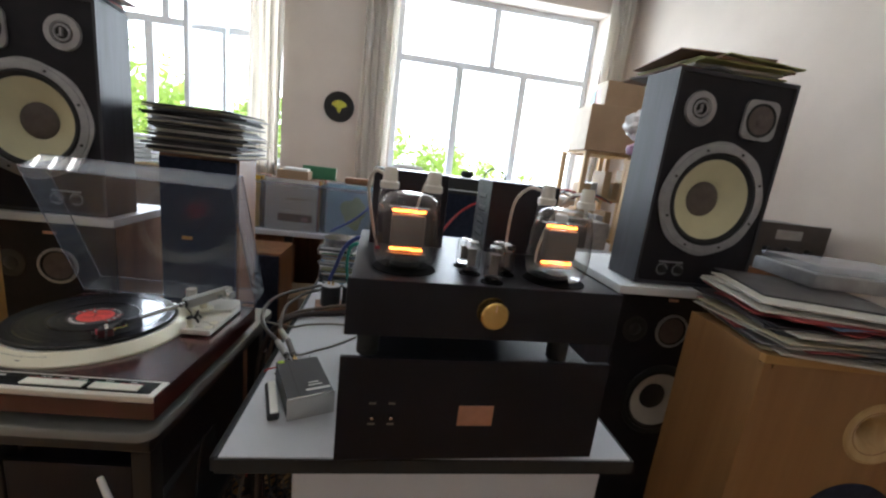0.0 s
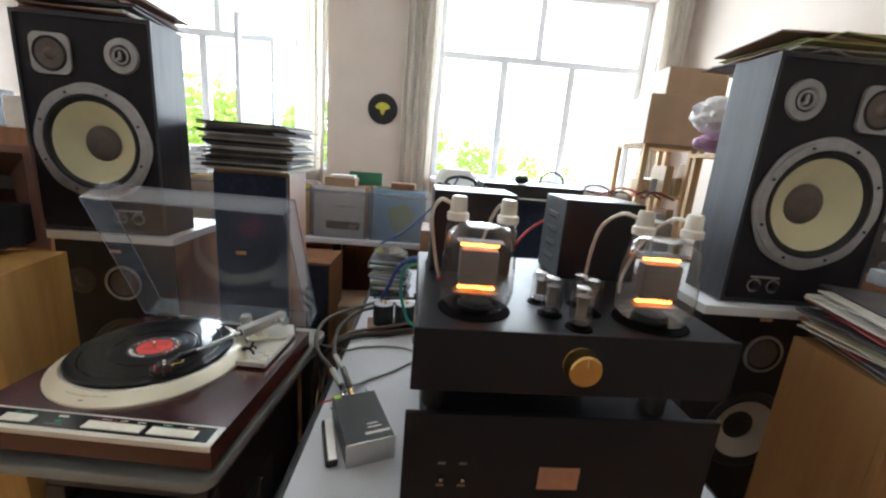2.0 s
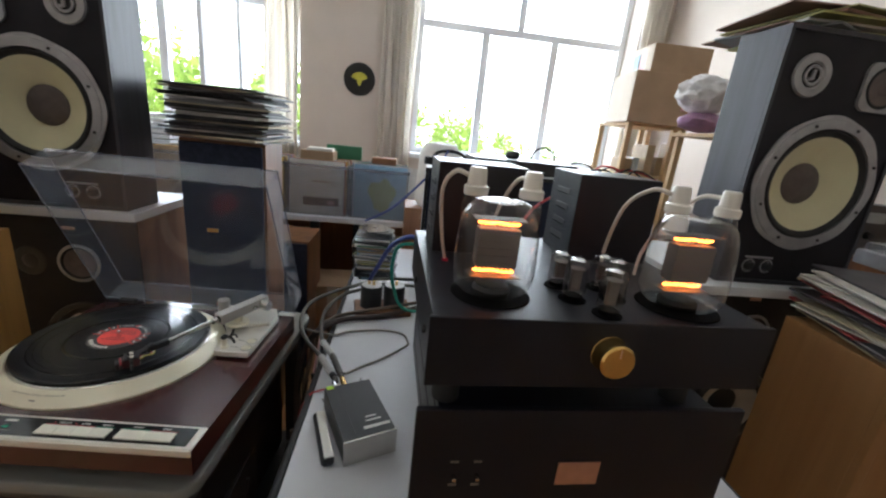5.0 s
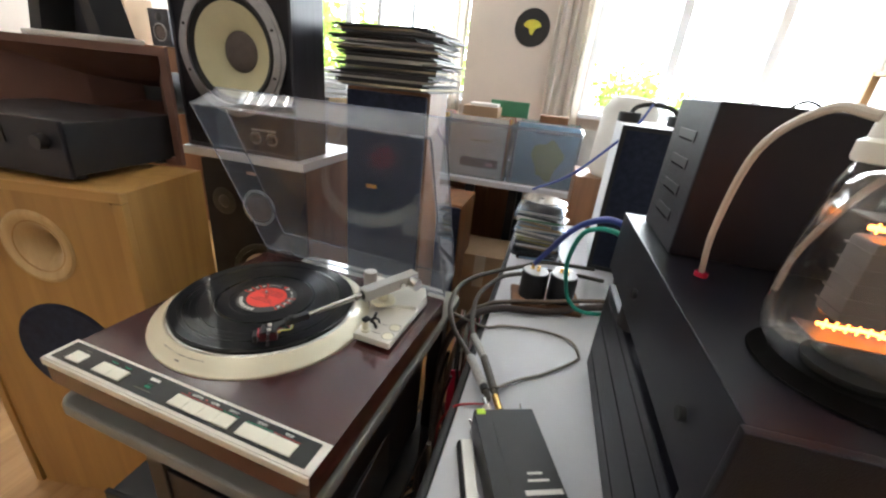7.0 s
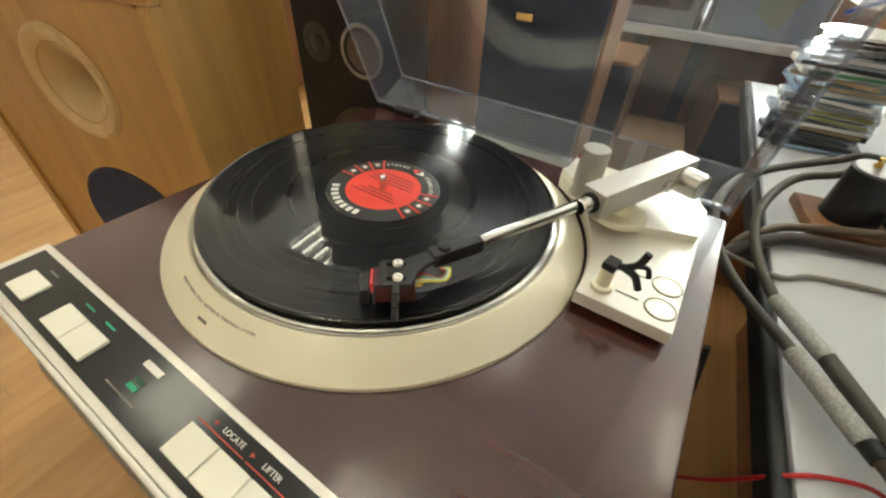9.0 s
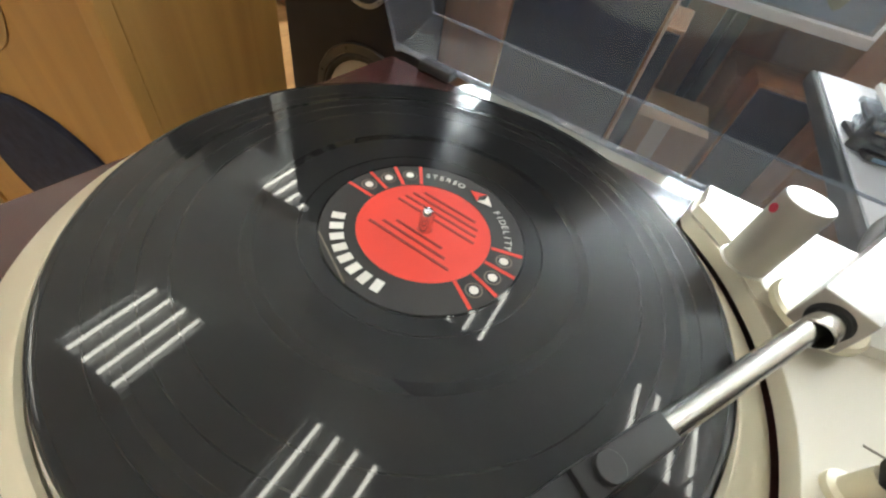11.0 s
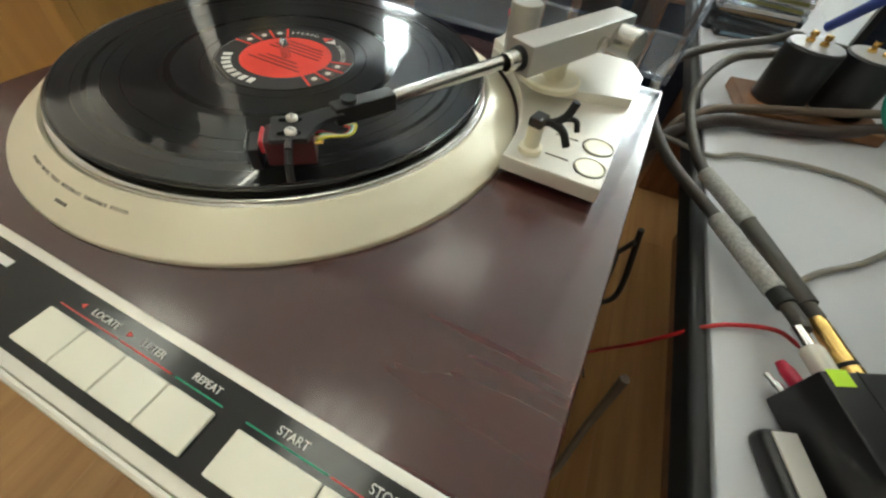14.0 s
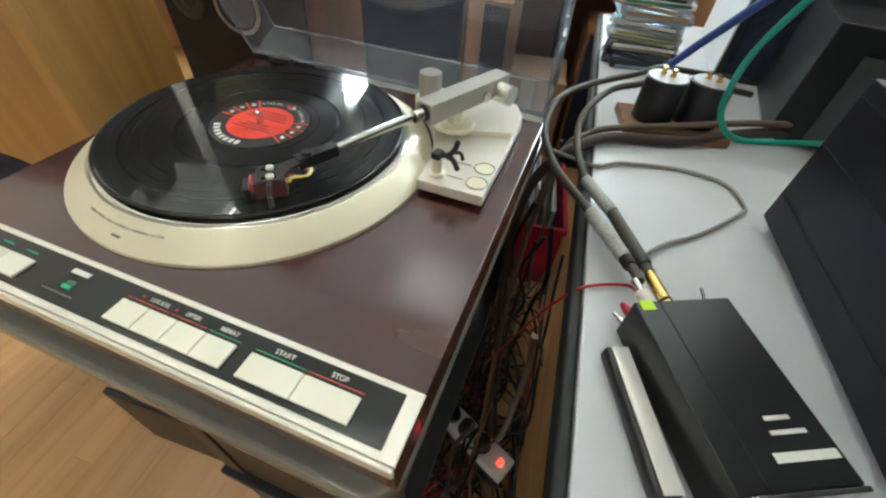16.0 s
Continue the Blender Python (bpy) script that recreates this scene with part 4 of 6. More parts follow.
    part("counterweight", rod(0.0115, 0.0, 0.03, 28, m=blk @ Matrix.Translation((0.0, 0.108, -0.003)) @ pose(0, 0, 0, 0, 90)), STEEL, arm)
    part("trim_screw", rod(0.0055, 0, 0.004, 16, m=blk @ Matrix.Translation((0.0107, 0.085, -0.003)) @ pose(0, 0, 0, 0, 90)), STEEL, arm)
    part("pivot_post", rod(0.0085, -0.0247, -0.0106, 24, m=blk @ Matrix.Translation((0, 0.05, 0))), ALU, arm)
    hs = Matrix.Translation(p0) @ pose(0, 0, 0, 0, 0, -yaw)
    part("joint", box(-0.0052, 0.0052, -0.032, 0.006, -0.005, 0.0055, 0.0012, m=hs), BLACK_SATIN, arm)
    part("joint_screw", rod(0.0045, 0.005, 0.008, 16, m=hs @ Matrix.Translation((0, -0.022, 0))), BLACK_SATIN, arm)
    sh = hs @ Matrix.Translation((0.0, -0.03, 0)) @ pose(0, 0, 0, 0, 0, -24.9)
    outl = [(-0.0048, 0.004), (-0.0035, -0.004), (0.0005, -0.0125), (0.0042, -0.019), (0.0046, -0.0325), (0.0058, -0.0335), (0.0255, -0.0335), (0.0264, -0.0325), (0.0264, -0.0145), (0.0215, -0.0128), (0.0155, -0.0102), (0.0105, -0.006), (0.0072, -0.001), (0.0052, 0.004)]
    part("head_shell", prism(outl, 0.0, 0.0028, 0.0006, m=sh), BLACK_SATIN, arm)
    fl = bmesh.new()
    for a, b in (((0.0262, -0.0235, 0.0012), (0.0325, -0.0237, 0.0005)), ((0.0325, -0.0237, 0.0005), (0.0372, -0.0242, -0.0045)), ((0.0372, -0.0242, -0.0045), (0.0400, -0.0245, -0.0125))):
        sweep([a, b], 0.0021, 8, 1, bm=fl)
    part("finger_lift", fl, BLACK_SATIN, arm, m=None).matrix_basis = sh
    sh2 = sh @ Matrix.Translation((0.0152, 0, 0))
    for x in (-0.0062, 0.0062):
        part("mounting_slot", prism(rounded(x - 0.0016, x + 0.0016, -0.0295, -0.0175, 0.0015, 4), 0.0027, 0.003, m=sh2), HOLE, arm)
        part("mounting_screw", lathe([(0, 0.0055), (0.0022, 0.0054), (0.003, 0.0047), (0.003, 0.0031), (0, 0.0031)], 20, m=sh2 @ Matrix.Translation((x, -0.0225, 0))), CERAMIC, arm)
        part("screw_slot", box(-0.0024, 0.0024, -0.0003, 0.0003, 0.0053, 0.00565, m=sh2 @ Matrix.Translation((x, -0.0225, 0)) @ pose(0, 0, 0, 0, 0, 30 + 4000 * x)), CAST, arm)
    part("cartridge", box(-0.0085, 0.0085, -0.037, -0.012, -0.0155, -0.0004, 0.001, m=sh2), mat("dark_red_body", (0.06, 0.006, 0.009), 0.3), arm, "dark red cartridge")
    part("cartridge_nose", box(-0.0070, 0.0070, -0.0395, -0.0372, -0.0085, -0.0005, 0.001, m=sh2), mat("pink_red_block", (0.62, 0.05, 0.07), 0.4), arm)
    part("stylus_guard", box(-0.0084, 0.0084, -0.0455, -0.0400, -0.0175, -0.0045, 0.001, m=sh2), BLACK_SATIN, arm)
    part("clear_rib", box(-0.0090, 0.0090, -0.0468, -0.0457, -0.018, -0.0035, m=sh2), TUBE_GLASS, arm)
    for k, m_ in enumerate((CABLE_RED, CABLE_TEAL, WIRE_CREAM, YEL)):
        part("lead_wire", sweep([(0.011 + 0.0032 * k, -0.012, -0.004), (0.0115 + 0.0032 * k, -0.006, -0.004 + 0.0012 * k), (0.016 + 0.0015 * k, 0.003 + 0.0012 * k, -0.003 + 0.001 * k), (0.0125 - 0.001 * k, 0.007 + 0.001 * k, -0.001), (0.0075, 0.004, -0.003)], 0.00075, 6, 5, m=sh), m_, arm)
        part("pin_clip", sweep([(0.011 + 0.0032 * k, -0.0125, -0.004), (0.0112 + 0.0032 * k, -0.0075, -0.0038)], 0.0011, 8, 1, m=sh), GOLD if k % 2 else m_, arm)
    # lid: closed shape, turned up about its hinge line
    up = Matrix.Translation((0, 0.199, PZ + 0.003)) @ pose(0, 0, 0, -LID_OPEN)
    w0, w1, dep, hi, th = -0.179, 0.270, -0.366, 0.062, 0.003
    ld = part("lid", turned(box(w0, w1, dep, 0.0, hi - th, hi, 0.001), up), LID, t, "clear acrylic dust cover standing open")
    for nm, b in (("lid_side", (w0, w0 + th, dep, 0.0, 0.0, hi - th)), ("lid_side", (w1 - th, w1, dep, 0.0, 0.0, hi - th)), ("lid_front", (w0 + th, w1 - th, dep, dep + th, 0.0, hi - th)), ("lid_back", (w0 + th, w1 - th, -th, 0.0, 0.004, hi - th))):
        part(nm, turned(box(*b), up), LID, ld)
    eb = bmesh.new()
    for a, b in (((w0, dep, 0.001), (w0, 0, 0.001)), ((w1, dep, 0.001), (w1, 0, 0.001)), ((w0, dep, 0.001), (w1, dep, 0.001)), ((w0, dep, hi), (w1, dep, hi)), ((w0, dep, hi), (w0, 0, hi)), ((w1, dep, hi), (w1, 0, hi)), ((w0, 0, hi), (w1, 0, hi))):
        sweep([a, b], 0.0016, 6, 1, bm=eb)
    turned(eb, up)
    part("lid_edge", eb, LID_EDGE, ld, "bright polished acrylic edge")
    part("foot_edge", turned(sweep([(w0, -0.004, 0.003), (w1, -0.004, 0.003)], 0.0028, 8, 1), up), LID_EDGE, ld, "bright polished acrylic edge")
    for x in (-0.128, 0.215):
        part("hinge", box(x - 0.018, x + 0.018, 0.19, 0.206, PZ, PZ + 0.009, 0.002), BLACK_SATIN, t)
    return t


LID_OPEN = 66.0
turntable()


def record():
    t = thing("record", "black vinyl record with a red and black paper label", "record", TTM @ Matrix.Translation((0, 0, PZ + 0.0258)))
    prof = [(0.0037, 0.0), (0.0037, 0.0018), (0.0505, 0.0018), (0.052, 0.0016)]
    prof += [(0.1485, 0.0016), (0.1497, 0.0019), (0.151, 0.0012), (0.1505, 0.0), (0.14, 0.0)]
    part("disc", lathe(prof, 128, close=True), VINYL_GROOVE, t)
    lab = part("label", lathe([(0.0037, 0.00185), (0.0037, 0.0021), (0.0335, 0.0021), (0.0335, 0.00185)], 64), LABEL_RED, t, "red paper label")
    part("label_rim", lathe([(0.0336, 0.0019), (0.0336, 0.0022), (0.05, 0.0022), (0.0502, 0.0019)], 96), LABEL_BLACK, lab, "black label rim")
    z = 0.0023
    for c0 in (138, -22):
        for k in range(3):
            a = c0 + 17 * k
            c, s = math.cos(radians(a)), math.sin(radians(a))
            at = Matrix.Translation((0.0418 * c, 0.0418 * s, z))
            part("eye_mark", lathe([(0, 0), (0.0022, 0), (0.0022, 0.0002), (0, 0.0002)], 20, m=at), PRINT, lab)
            part("eye_ring", lathe([(0.0034, 0), (0.0038, 0.0002), (0.0042, 0)], 20, m=at), DARK_PRINT, lab)
        for k in range(4):
            a = radians(c0 - 8.5 + 17 * k)
            part("ray_mark", box(0.034, 0.0498, -0.0009, 0.0009, 0, 0.0002, m=Matrix.Translation((0, 0, z)) @ pose(0, 0, 0, 0, 0, math.degrees(a))), LABEL_RED, lab)
    for k in range(8):
        a = 212 + 9.4 * k
        part("maker_mark", box(-0.0021, 0.0021, -0.0032, 0.0032, 0, 0.0002, m=Matrix.Translation((0.0422 * math.cos(radians(a)), 0.0422 * math.sin(radians(a)), z)) @ pose(0, 0, 0, 0, 0, a + 90)), PRINT, lab)
    for txt, a0, d in (("STEREO", 124, -5.4), ("FIDELITY", 60, -5.0)):
        for k, ch in enumerate(txt):
            a = a0 + d * k
            words(ch, 0.0052, PRINT, lab, Matrix.Translation((0.042 * math.cos(radians(a)), 0.042 * math.sin(radians(a)), z)) @ pose(0, 0, 0, 0, 0, a - 90), "letter", 0.0001)
    part("arrow_mark", prism([(-0.004, -0.0045), (0.004, 0.0), (-0.004, 0.0045), (-0.002, 0.0)], 0, 0.0002, m=Matrix.Translation((0.0418 * math.cos(radians(72)), 0.0418 * math.sin(radians(72)), z)) @ pose(0, 0, 0, 0, 0, -18)), PRINT, lab)
    part("arrow_mark", prism([(0.004, 0.0045), (-0.004, 0.0), (0.004, -0.0045), (0.002, 0.0)], 0, 0.0002, m=Matrix.Translation((0.0418 * math.cos(radians(83)), 0.0418 * math.sin(radians(83)), z)) @ pose(0, 0, 0, 0, 0, -7)), LABEL_RED, lab)
    part("rim_line", box(-0.016, 0.016, -0.0004, 0.0004, 0, 0.0002, m=Matrix.Translation((0.0475 * math.cos(radians(245)), 0.0475 * math.sin(radians(245)), z)) @ pose(0, 0, 0, 0, 0, -25)), DARK_PRINT, lab)
    rnd = random.Random(5)
    for k in range(9):
        y = 0.022 - 0.0045 * k
        w = min(0.027, math.sqrt(max(0, 0.031 ** 2 - y * y))) * rnd.uniform(0.5, 0.9)
        if abs(y) > 0.004:
            part("caption_bar", box(-w, w, y - 0.0007, y + 0.0007, 0.0021, 0.0023), mat("dark_red_print", (0.25, 0.02, 0.015), 0.5) if k == 0 else bpy.data.materials["dark_red_print"], lab)
    return t


# vinyl whose gloss is drawn out round the centre by the grooves
VINYL_GROOVE = VINYL.copy()
VINYL_GROOVE.name = "grooved_vinyl"
VINYL_GROOVE.node_tree.nodes["Principled BSDF"].inputs["Specular IOR Level"].default_value = 0.13
nt = VINYL_GROOVE.node_tree
b = nt.nodes["Principled BSDF"]
b.inputs["Anisotropic"].default_value = 0.0
co = nt.nodes.new("ShaderNodeTexCoord")
ln = nt.nodes.new("ShaderNodeVectorMath")
ln.operation = "LENGTH"
flat = nt.nodes.new("ShaderNodeVectorMath")
flat.operation = "MULTIPLY"
flat.inputs[1].default_value = (1, 1, 0)
nt.links.new(co.outputs["Object"], flat.inputs[0])
nt.links.new(flat.outputs[0], ln.inputs[0])
wv = nt.nodes.new("ShaderNodeMapping")
wv.inputs["Scale"].default_value = (1, 1, 1)
cmb = nt.nodes.new("ShaderNodeCombineXYZ")
nt.links.new(ln.outputs["Value"], cmb.inputs[0])
band = nt.nodes.new("ShaderNodeTexNoise")
band.noise_dimensions = "3D"
band.inputs["Scale"].default_value, band.inputs["Detail"].default_value = 130.0, 3
nt.links.new(cmb.outputs[0], band.inputs[0])
rg = nt.nodes.new("ShaderNodeMapRange")
rg.inputs["From Min"].default_value, rg.inputs["From Max"].default_value = 0.35, 0.65
rg.inputs["To Min"].default_value, rg.inputs["To Max"].default_value = 0.24, 0.36
nt.links.new(band.outputs[0], rg.inputs[0])
nt.links.new(rg.outputs[0], b.inputs["Roughness"])
tang = nt.nodes.new("ShaderNodeTangent")
tang.direction_type, tang.axis = "RADIAL", "Z"
b.inputs["Anisotropic"].default_value = 0.9
b.inputs["Anisotropic Rotation"].default_value = 0.25
nt.links.new(tang.outputs[0], b.inputs["Tangent"])
b.inputs["Coat Weight"].default_value, b.inputs["Coat Roughness"].default_value, b.inputs["Coat IOR"].default_value = 0.65, 0.025, 1.5
record()

# ---- stand under the turntable ----
t = thing("audio_stand", "black audio stand with a frosted grey top board", "audio stand", pose(0, 0, 0, 0, 0, -4.14))
part("top_board", prism(rounded(-0.174, 0.271, -0.251, 0.35, 0.03), BZ - 0.018, BZ, 0.007), GLASS_BOARD, t, "frosted grey board with rounded corners")
part("top_frame", box(-0.04, 0.252, -0.225, 0.31, BZ - 0.06, BZ - 0.0185, 0.004), BLACK_SATIN, t)
for x in (-0.04, 0.217):
    for y in (-0.225, 0.275):
        part("leg", box(x, x + 0.035, y, y + 0.035, 0.0, BZ - 0.0605, 0.003), BLACK_SATIN, t)
part("shelf", box(-0.045, 0.257, -0.235, 0.315, 0.40, 0.42, 0.003), BLACK_SATIN, t)

t = thing("amplifier_case", "black metal amplifier standing on the shelf of the audio stand", "amplifier", pose(0, 0, 0.42, 0, 0, -4.14))
part("case", box(-0.002, 0.214, -0.215, 0.26, 0.0125, 0.29, 0.003), BLACK, t)
part("front_panel", box(-0.004, 0.216, -0.222, -0.2152, 0.014, 0.292, 0.002), BLACK, t)
for x in (0.03, 0.182):
    for y in (-0.17, 0.21):
        part("foot", rod(0.018, 0, 0.012, 20, m=Matrix.Translation((x, y, 0))), RUBBER, t)

# ---- floor planks ----
PLANK_L, PLANK_W = 1.28, 0.065
pm = {}


def plank_mesh(length):
    key = round(length, 3)
    if key not in pm:
        me = bpy.data.meshes.new("plank")
        bm = box(0.0002, PLANK_W - 0.0002, 0.0004, length - 0.0004, -0.006, 0.0, 0.0004, 1)
        bm.to_mesh(me)
        bm.free()
        me.materials.append(LAMINATE)
        pm[key] = me
    return pm[key]


# single boards where the floor is seen from near by, the rest joined
far_floor = bmesh.new()
for j in range(int((X1 - X0) / PLANK_W) + 1):
    x = X0 + j * PLANK_W
    y = Y0 - (j * 0.37 % 1.0) * PLANK_L
    while y < Y1:
        y0, y1 = max(y, Y0), min(y + PLANK_L, Y1)
        if y1 - y0 > 0.03:
            if -1.1 < x < 0.5 and y0 < 1.2 and y1 > -1.0:
                o = new("plank", plank_mesh(y1 - y0))
                o.location = (x, y0, 0)
                o.parent = floor
            else:
                box(x + 0.0002, x + PLANK_W - 0.0002, y0 + 0.0004, y1 - 0.0004, -0.006, 0.0, bm=far_floor)
        y += PLANK_L
part("far_planks", far_floor, LAMINATE, floor, smooth=False)


# ---- stacks of record sleeves ----
def sleeve_mat(name, c):
    return mat(name, c, 0.5, var=0.12, scale=14)


SLEEVES = [sleeve_mat("sleeve_%s" % n, c) for n, c in (("white", (0.6, 0.58, 0.52)), ("cream", (0.5, 0.44, 0.3)), ("black", (0.02, 0.02, 0.022)), ("grey", (0.2, 0.2, 0.2)), ("brown", (0.2, 0.11, 0.07)), ("blue", (0.1, 0.17, 0.3)), ("red", (0.33, 0.05, 0.05)), ("olive", (0.27, 0.26, 0.09)), ("dark", (0.05, 0.045, 0.05)))]


def sleeve_stack(x, y, z, count, seed, label, size=0.315, spread=0.02, turn=6, yaw=0.0, thick=0.0042, palette=None, lean=0.0):
    """Sleeves lying one on another, each its own object."""
    rnd = random.Random(seed)
    zz = z
    for k in range(count):
        th = thick * rnd.uniform(0.7, 1.5)
        s = size * rnd.uniform(0.985, 1.0) / 2
        bm = box(-s, s, -s, s, 0.0, th, th * 0.3, 1)
        c = rnd.choice(palette) if palette else rnd.choice(SLEEVES)
        o = part("record_sleeve", bm, c, smooth=False, m=pose(x + rnd.gauss(0, spread), y + rnd.gauss(0, spread), zz, lean, 0, yaw + rnd.gauss(0, turn)))
        tagged(o, label, "record sleeve", "stacked record sleeves")
        zz += th + 0.0002
    return zz


S = SLEEVES
sleeve_stack(1.69, 0.475, 1.696, 9, 3, "worn card record sleeve lying on a black monitor", spread=0.022, turn=7, palette=[S[0], S[1], S[7], S[4], S[3]], thick=0.005)
sleeve_stack(-0.615, 0.782, 1.696, 17, 4, "worn card record sleeve lying on a black monitor", spread=0.022, turn=6, palette=[S[8], S[4], S[0], S[6], S[3]], thick=0.006)

# ---- tall dark speaker behind the turntable, with sleeves on top ----
t = thing("loudspeaker", "tall speaker with dark blue cloth front and teak sides", "loudspeaker", pose(-0.108, 0.75, 0, 0, 0, 0))
part("cabinet", box(-0.145, 0.145, 0.012, 0.215, 0, 1.235, 0.004), TEAK, t)
part("grille", box(-0.14, 0.138, -0.006, 0.012, 0.03, 1.225, 0.006), BLACK_CLOTH, t, "dark blue cloth grille")
part("name_plate", box(-0.062, -0.022, -0.009, -0.0062, 0.905, 0.92, 0.001), GOLD, t)
sleeve_stack(-0.118, 0.88, 1.236, 30, 9, "dark worn record sleeve in a leaning stack", spread=0.017, turn=6, palette=[S[2], S[3], S[0], S[8], S[1], S[2]], thick=0.0052)


# ---- wooden floor speaker beside the turntable ----
def oak_speaker(m, w, d, h, label, port_z, woof_z, front_mat=OAK, side_mat=OAK, px=0.0):
    """Front corner at the local origin's right, front faces -y."""
    t = thing("loudspeaker", label, "loudspeaker", m, "wooden floor speakers")
    off = Matrix.Translation((-w / 2, 0, 0))
    part("cabinet", merge(shell(w / 2, d, h, 0.012), None, off), side_mat, t)
    part("front_panel", merge(holed_front(w / 2 - 0.02, 0.0005, h - 0.02, 0.062, port_z, px, 0.014), None, off @ Matrix.Translation((0, -0.002, 0))), front_mat, t, smooth=False)
    part("edge_trim", box(-0.022, 0.0015, -0.008, 0.012, 0.0, h - 0.0225, 0.003), front_mat, t)
    part("edge_trim", box(-w - 0.0015, -w + 0.022, -0.008, 0.012, 0.0, h - 0.0225, 0.003), front_mat, t)
    part("edge_trim", box(-w - 0.0015, 0.0015, -0.008, 0.012, h - 0.022, h + 0.0015, 0.003), OAK_TRIM, t)
    hp = part("horn_ring", lathe([(0.0, -0.13), (0.018, -0.125), (0.022, -0.07), (0.032, -0.03), (0.05, -0.008), (0.07, 0.0015), (0.08, 0.004), (0.085, 0.0035), (0.087, 0.0015), (0.09, 0.001), (0.0905, 0.0)], 56), OAK_PALE, t, "turned pale wooden horn")
    hp.matrix_basis = Matrix.Translation((-w / 2 + px, -0.003, port_z)) @ FRONT
    wf = part("woofer", lathe([(0.0, 0.004), (0.06, 0.006), (0.128, 0.004), (0.135, 0.007), (0.142, 0.004), (0.142, 0.0)], 64), BLACK_CLOTH, t, "black cloth woofer grille")
    wf.matrix_basis = Matrix.Translation((-w / 2 + px, -0.002, woof_z)) @ FRONT
    part("name_plate", box(-w / 2 - 0.012, -w / 2 + 0.012, -0.004, -0.002, 0.32, 0.344, 0.001), TEAK, t)
    return t


oak_speaker(pose(-0.412, 0.083, 0, 0, 0, 9.5), 0.52, 0.25, 1.0, "oak floor speaker with turned wooden horn and black woofer", 0.845, 0.55, px=0.02)
oak_speaker(pose(2.184, -0.19, 0, 0, 0, -7), 0.60, 0.30, 0.945, "pale brown wooden floor speaker with record sleeves on top", 0.755, 0.46, MDF, MDF, 0.06)
sleeve_stack(1.80, 0.01, 0.948, 26, 12, "glossy record sleeve in a loose pile on a wooden speaker", size=0.33, spread=0.028, turn=9, palette=[S[0], S[3], S[8], S[0], S[0], S[1], S[3], S[5], S[6]], thick=0.0045, yaw=-12)

# black receiver and horn on the oak speaker
RM = pose(-0.525, 0.055, 1.0035, 0, 0, 3)
t = thing("receiver", "black hi-fi receiver standing on an oak speaker", "receiver", RM)
part("case", box(-0.43, -0.01, 0.03, 0.30, 0.012, 0.125, 0.004), BLACK_SATIN, t)
part("front_panel", box(-0.435, -0.005, 0.02, 0.03, 0.008, 0.13, 0.003), BLACK, t)
for k in range(7):
    part("button", box(-0.42 + 0.032 * k, -0.402 + 0.032 * k, 0.016, 0.0198, 0.025, 0.034, 0.001), BLACK_SATIN, t)
part("display", box(-0.33, -0.16, 0.0175, 0.0198, 0.07, 0.105, 0.001), RUBBER, t)
for x in (-0.4, -0.04):
    for y in (0.06, 0.27):
        part("foot", rod(0.015, 0, 0.012, 16, m=Matrix.Translation((x, y, 0))), RUBBER, t)
    kb = part("dial", lathe([(0, 0.016), (0.015, 0.016), (0.017, 0.0)], 24), BLACK_SATIN, t)
    kb.matrix_basis = Matrix.Translation((x * 0.9 - 0.02, 0.02, 0.085)) @ FRONT
t = thing("horn_speaker", "large brown flared wooden horn behind a receiver", "horn speaker", pose(-0.86, 0.37, 1.003, 0, 0, 6))
bm = bmesh.new()
prof = [(0.33, 0.137, -0.06), (0.235, 0.1, 0.03), (0.14, 0.06, 0.12), (0.06, 0.035, 0.24)]
rings = [[bm.verts.new((sx * a, y, 0.142 + sz * b)) for sx, sz in ((-1, -1), (1, -1), (1, 1), (-1, 1))] for a, b, y in prof]
inner = [[bm.verts.new((sx * (a - 0.012), y + 0.001, 0.142 + sz * (b - 0.012))) for sx, sz in ((-1, -1), (1, -1), (1, 1), (-1, 1))] for a, b, y in prof]
for rr in (rings, inner):
    for p, q in zip(rr, rr[1:]):
        for k in range(4):
            bm.faces.new((p[k], p[(k + 1) % 4], q[(k + 1) % 4], q[k]))
for k in range(4):
    bm.faces.new((rings[0][k], rings[0][(k + 1) % 4], inner[0][(k + 1) % 4], inner[0][k]))
bmesh.ops.recalc_face_normals(bm, faces=bm.faces)
part("flare", bm, HORN, t, smooth=False)
part("driver", rod(0.07, 0.24, 0.34, 32, m=pose(0, 0, 0.142, -90)), BLACK_SATIN, t)
part("rest", box(-0.1, 0.1, 0.1, 0.16, 0.0, 0.08, 0.002), HORN, t)
part("lip", ring(-0.338, 0.338, -0.002, 0.287, 0.02, -0.072, -0.061), HORN, t, smooth=False)
t = thing("small_stand", "black sloping stand on a pale base plate", "stand", pose(-0.86, 0.40, 1.2905, 0, 0, 6))
part("base_plate", box(-0.12, 0.12, -0.07, 0.07, 0.0, 0.014, 0.004), PAPER, t, "pale base plate")
for sx in (-1, 1):
    part("sloping_side", prism([(sx * 0.11, 0.014), (sx * 0.075, 0.014), (sx * 0.03, 0.2), (sx * 0.065, 0.2)][::sx], -0.05, 0.05, m=pose(0, 0, 0, 90)), BLACK_SATIN, t)
part("back_panel", prism([(-0.075, 0.014), (0.075, 0.014), (0.03, 0.2), (-0.03, 0.2)], -0.05, -0.04, m=pose(0, 0, 0, 90)), BLACK_ASH, t)

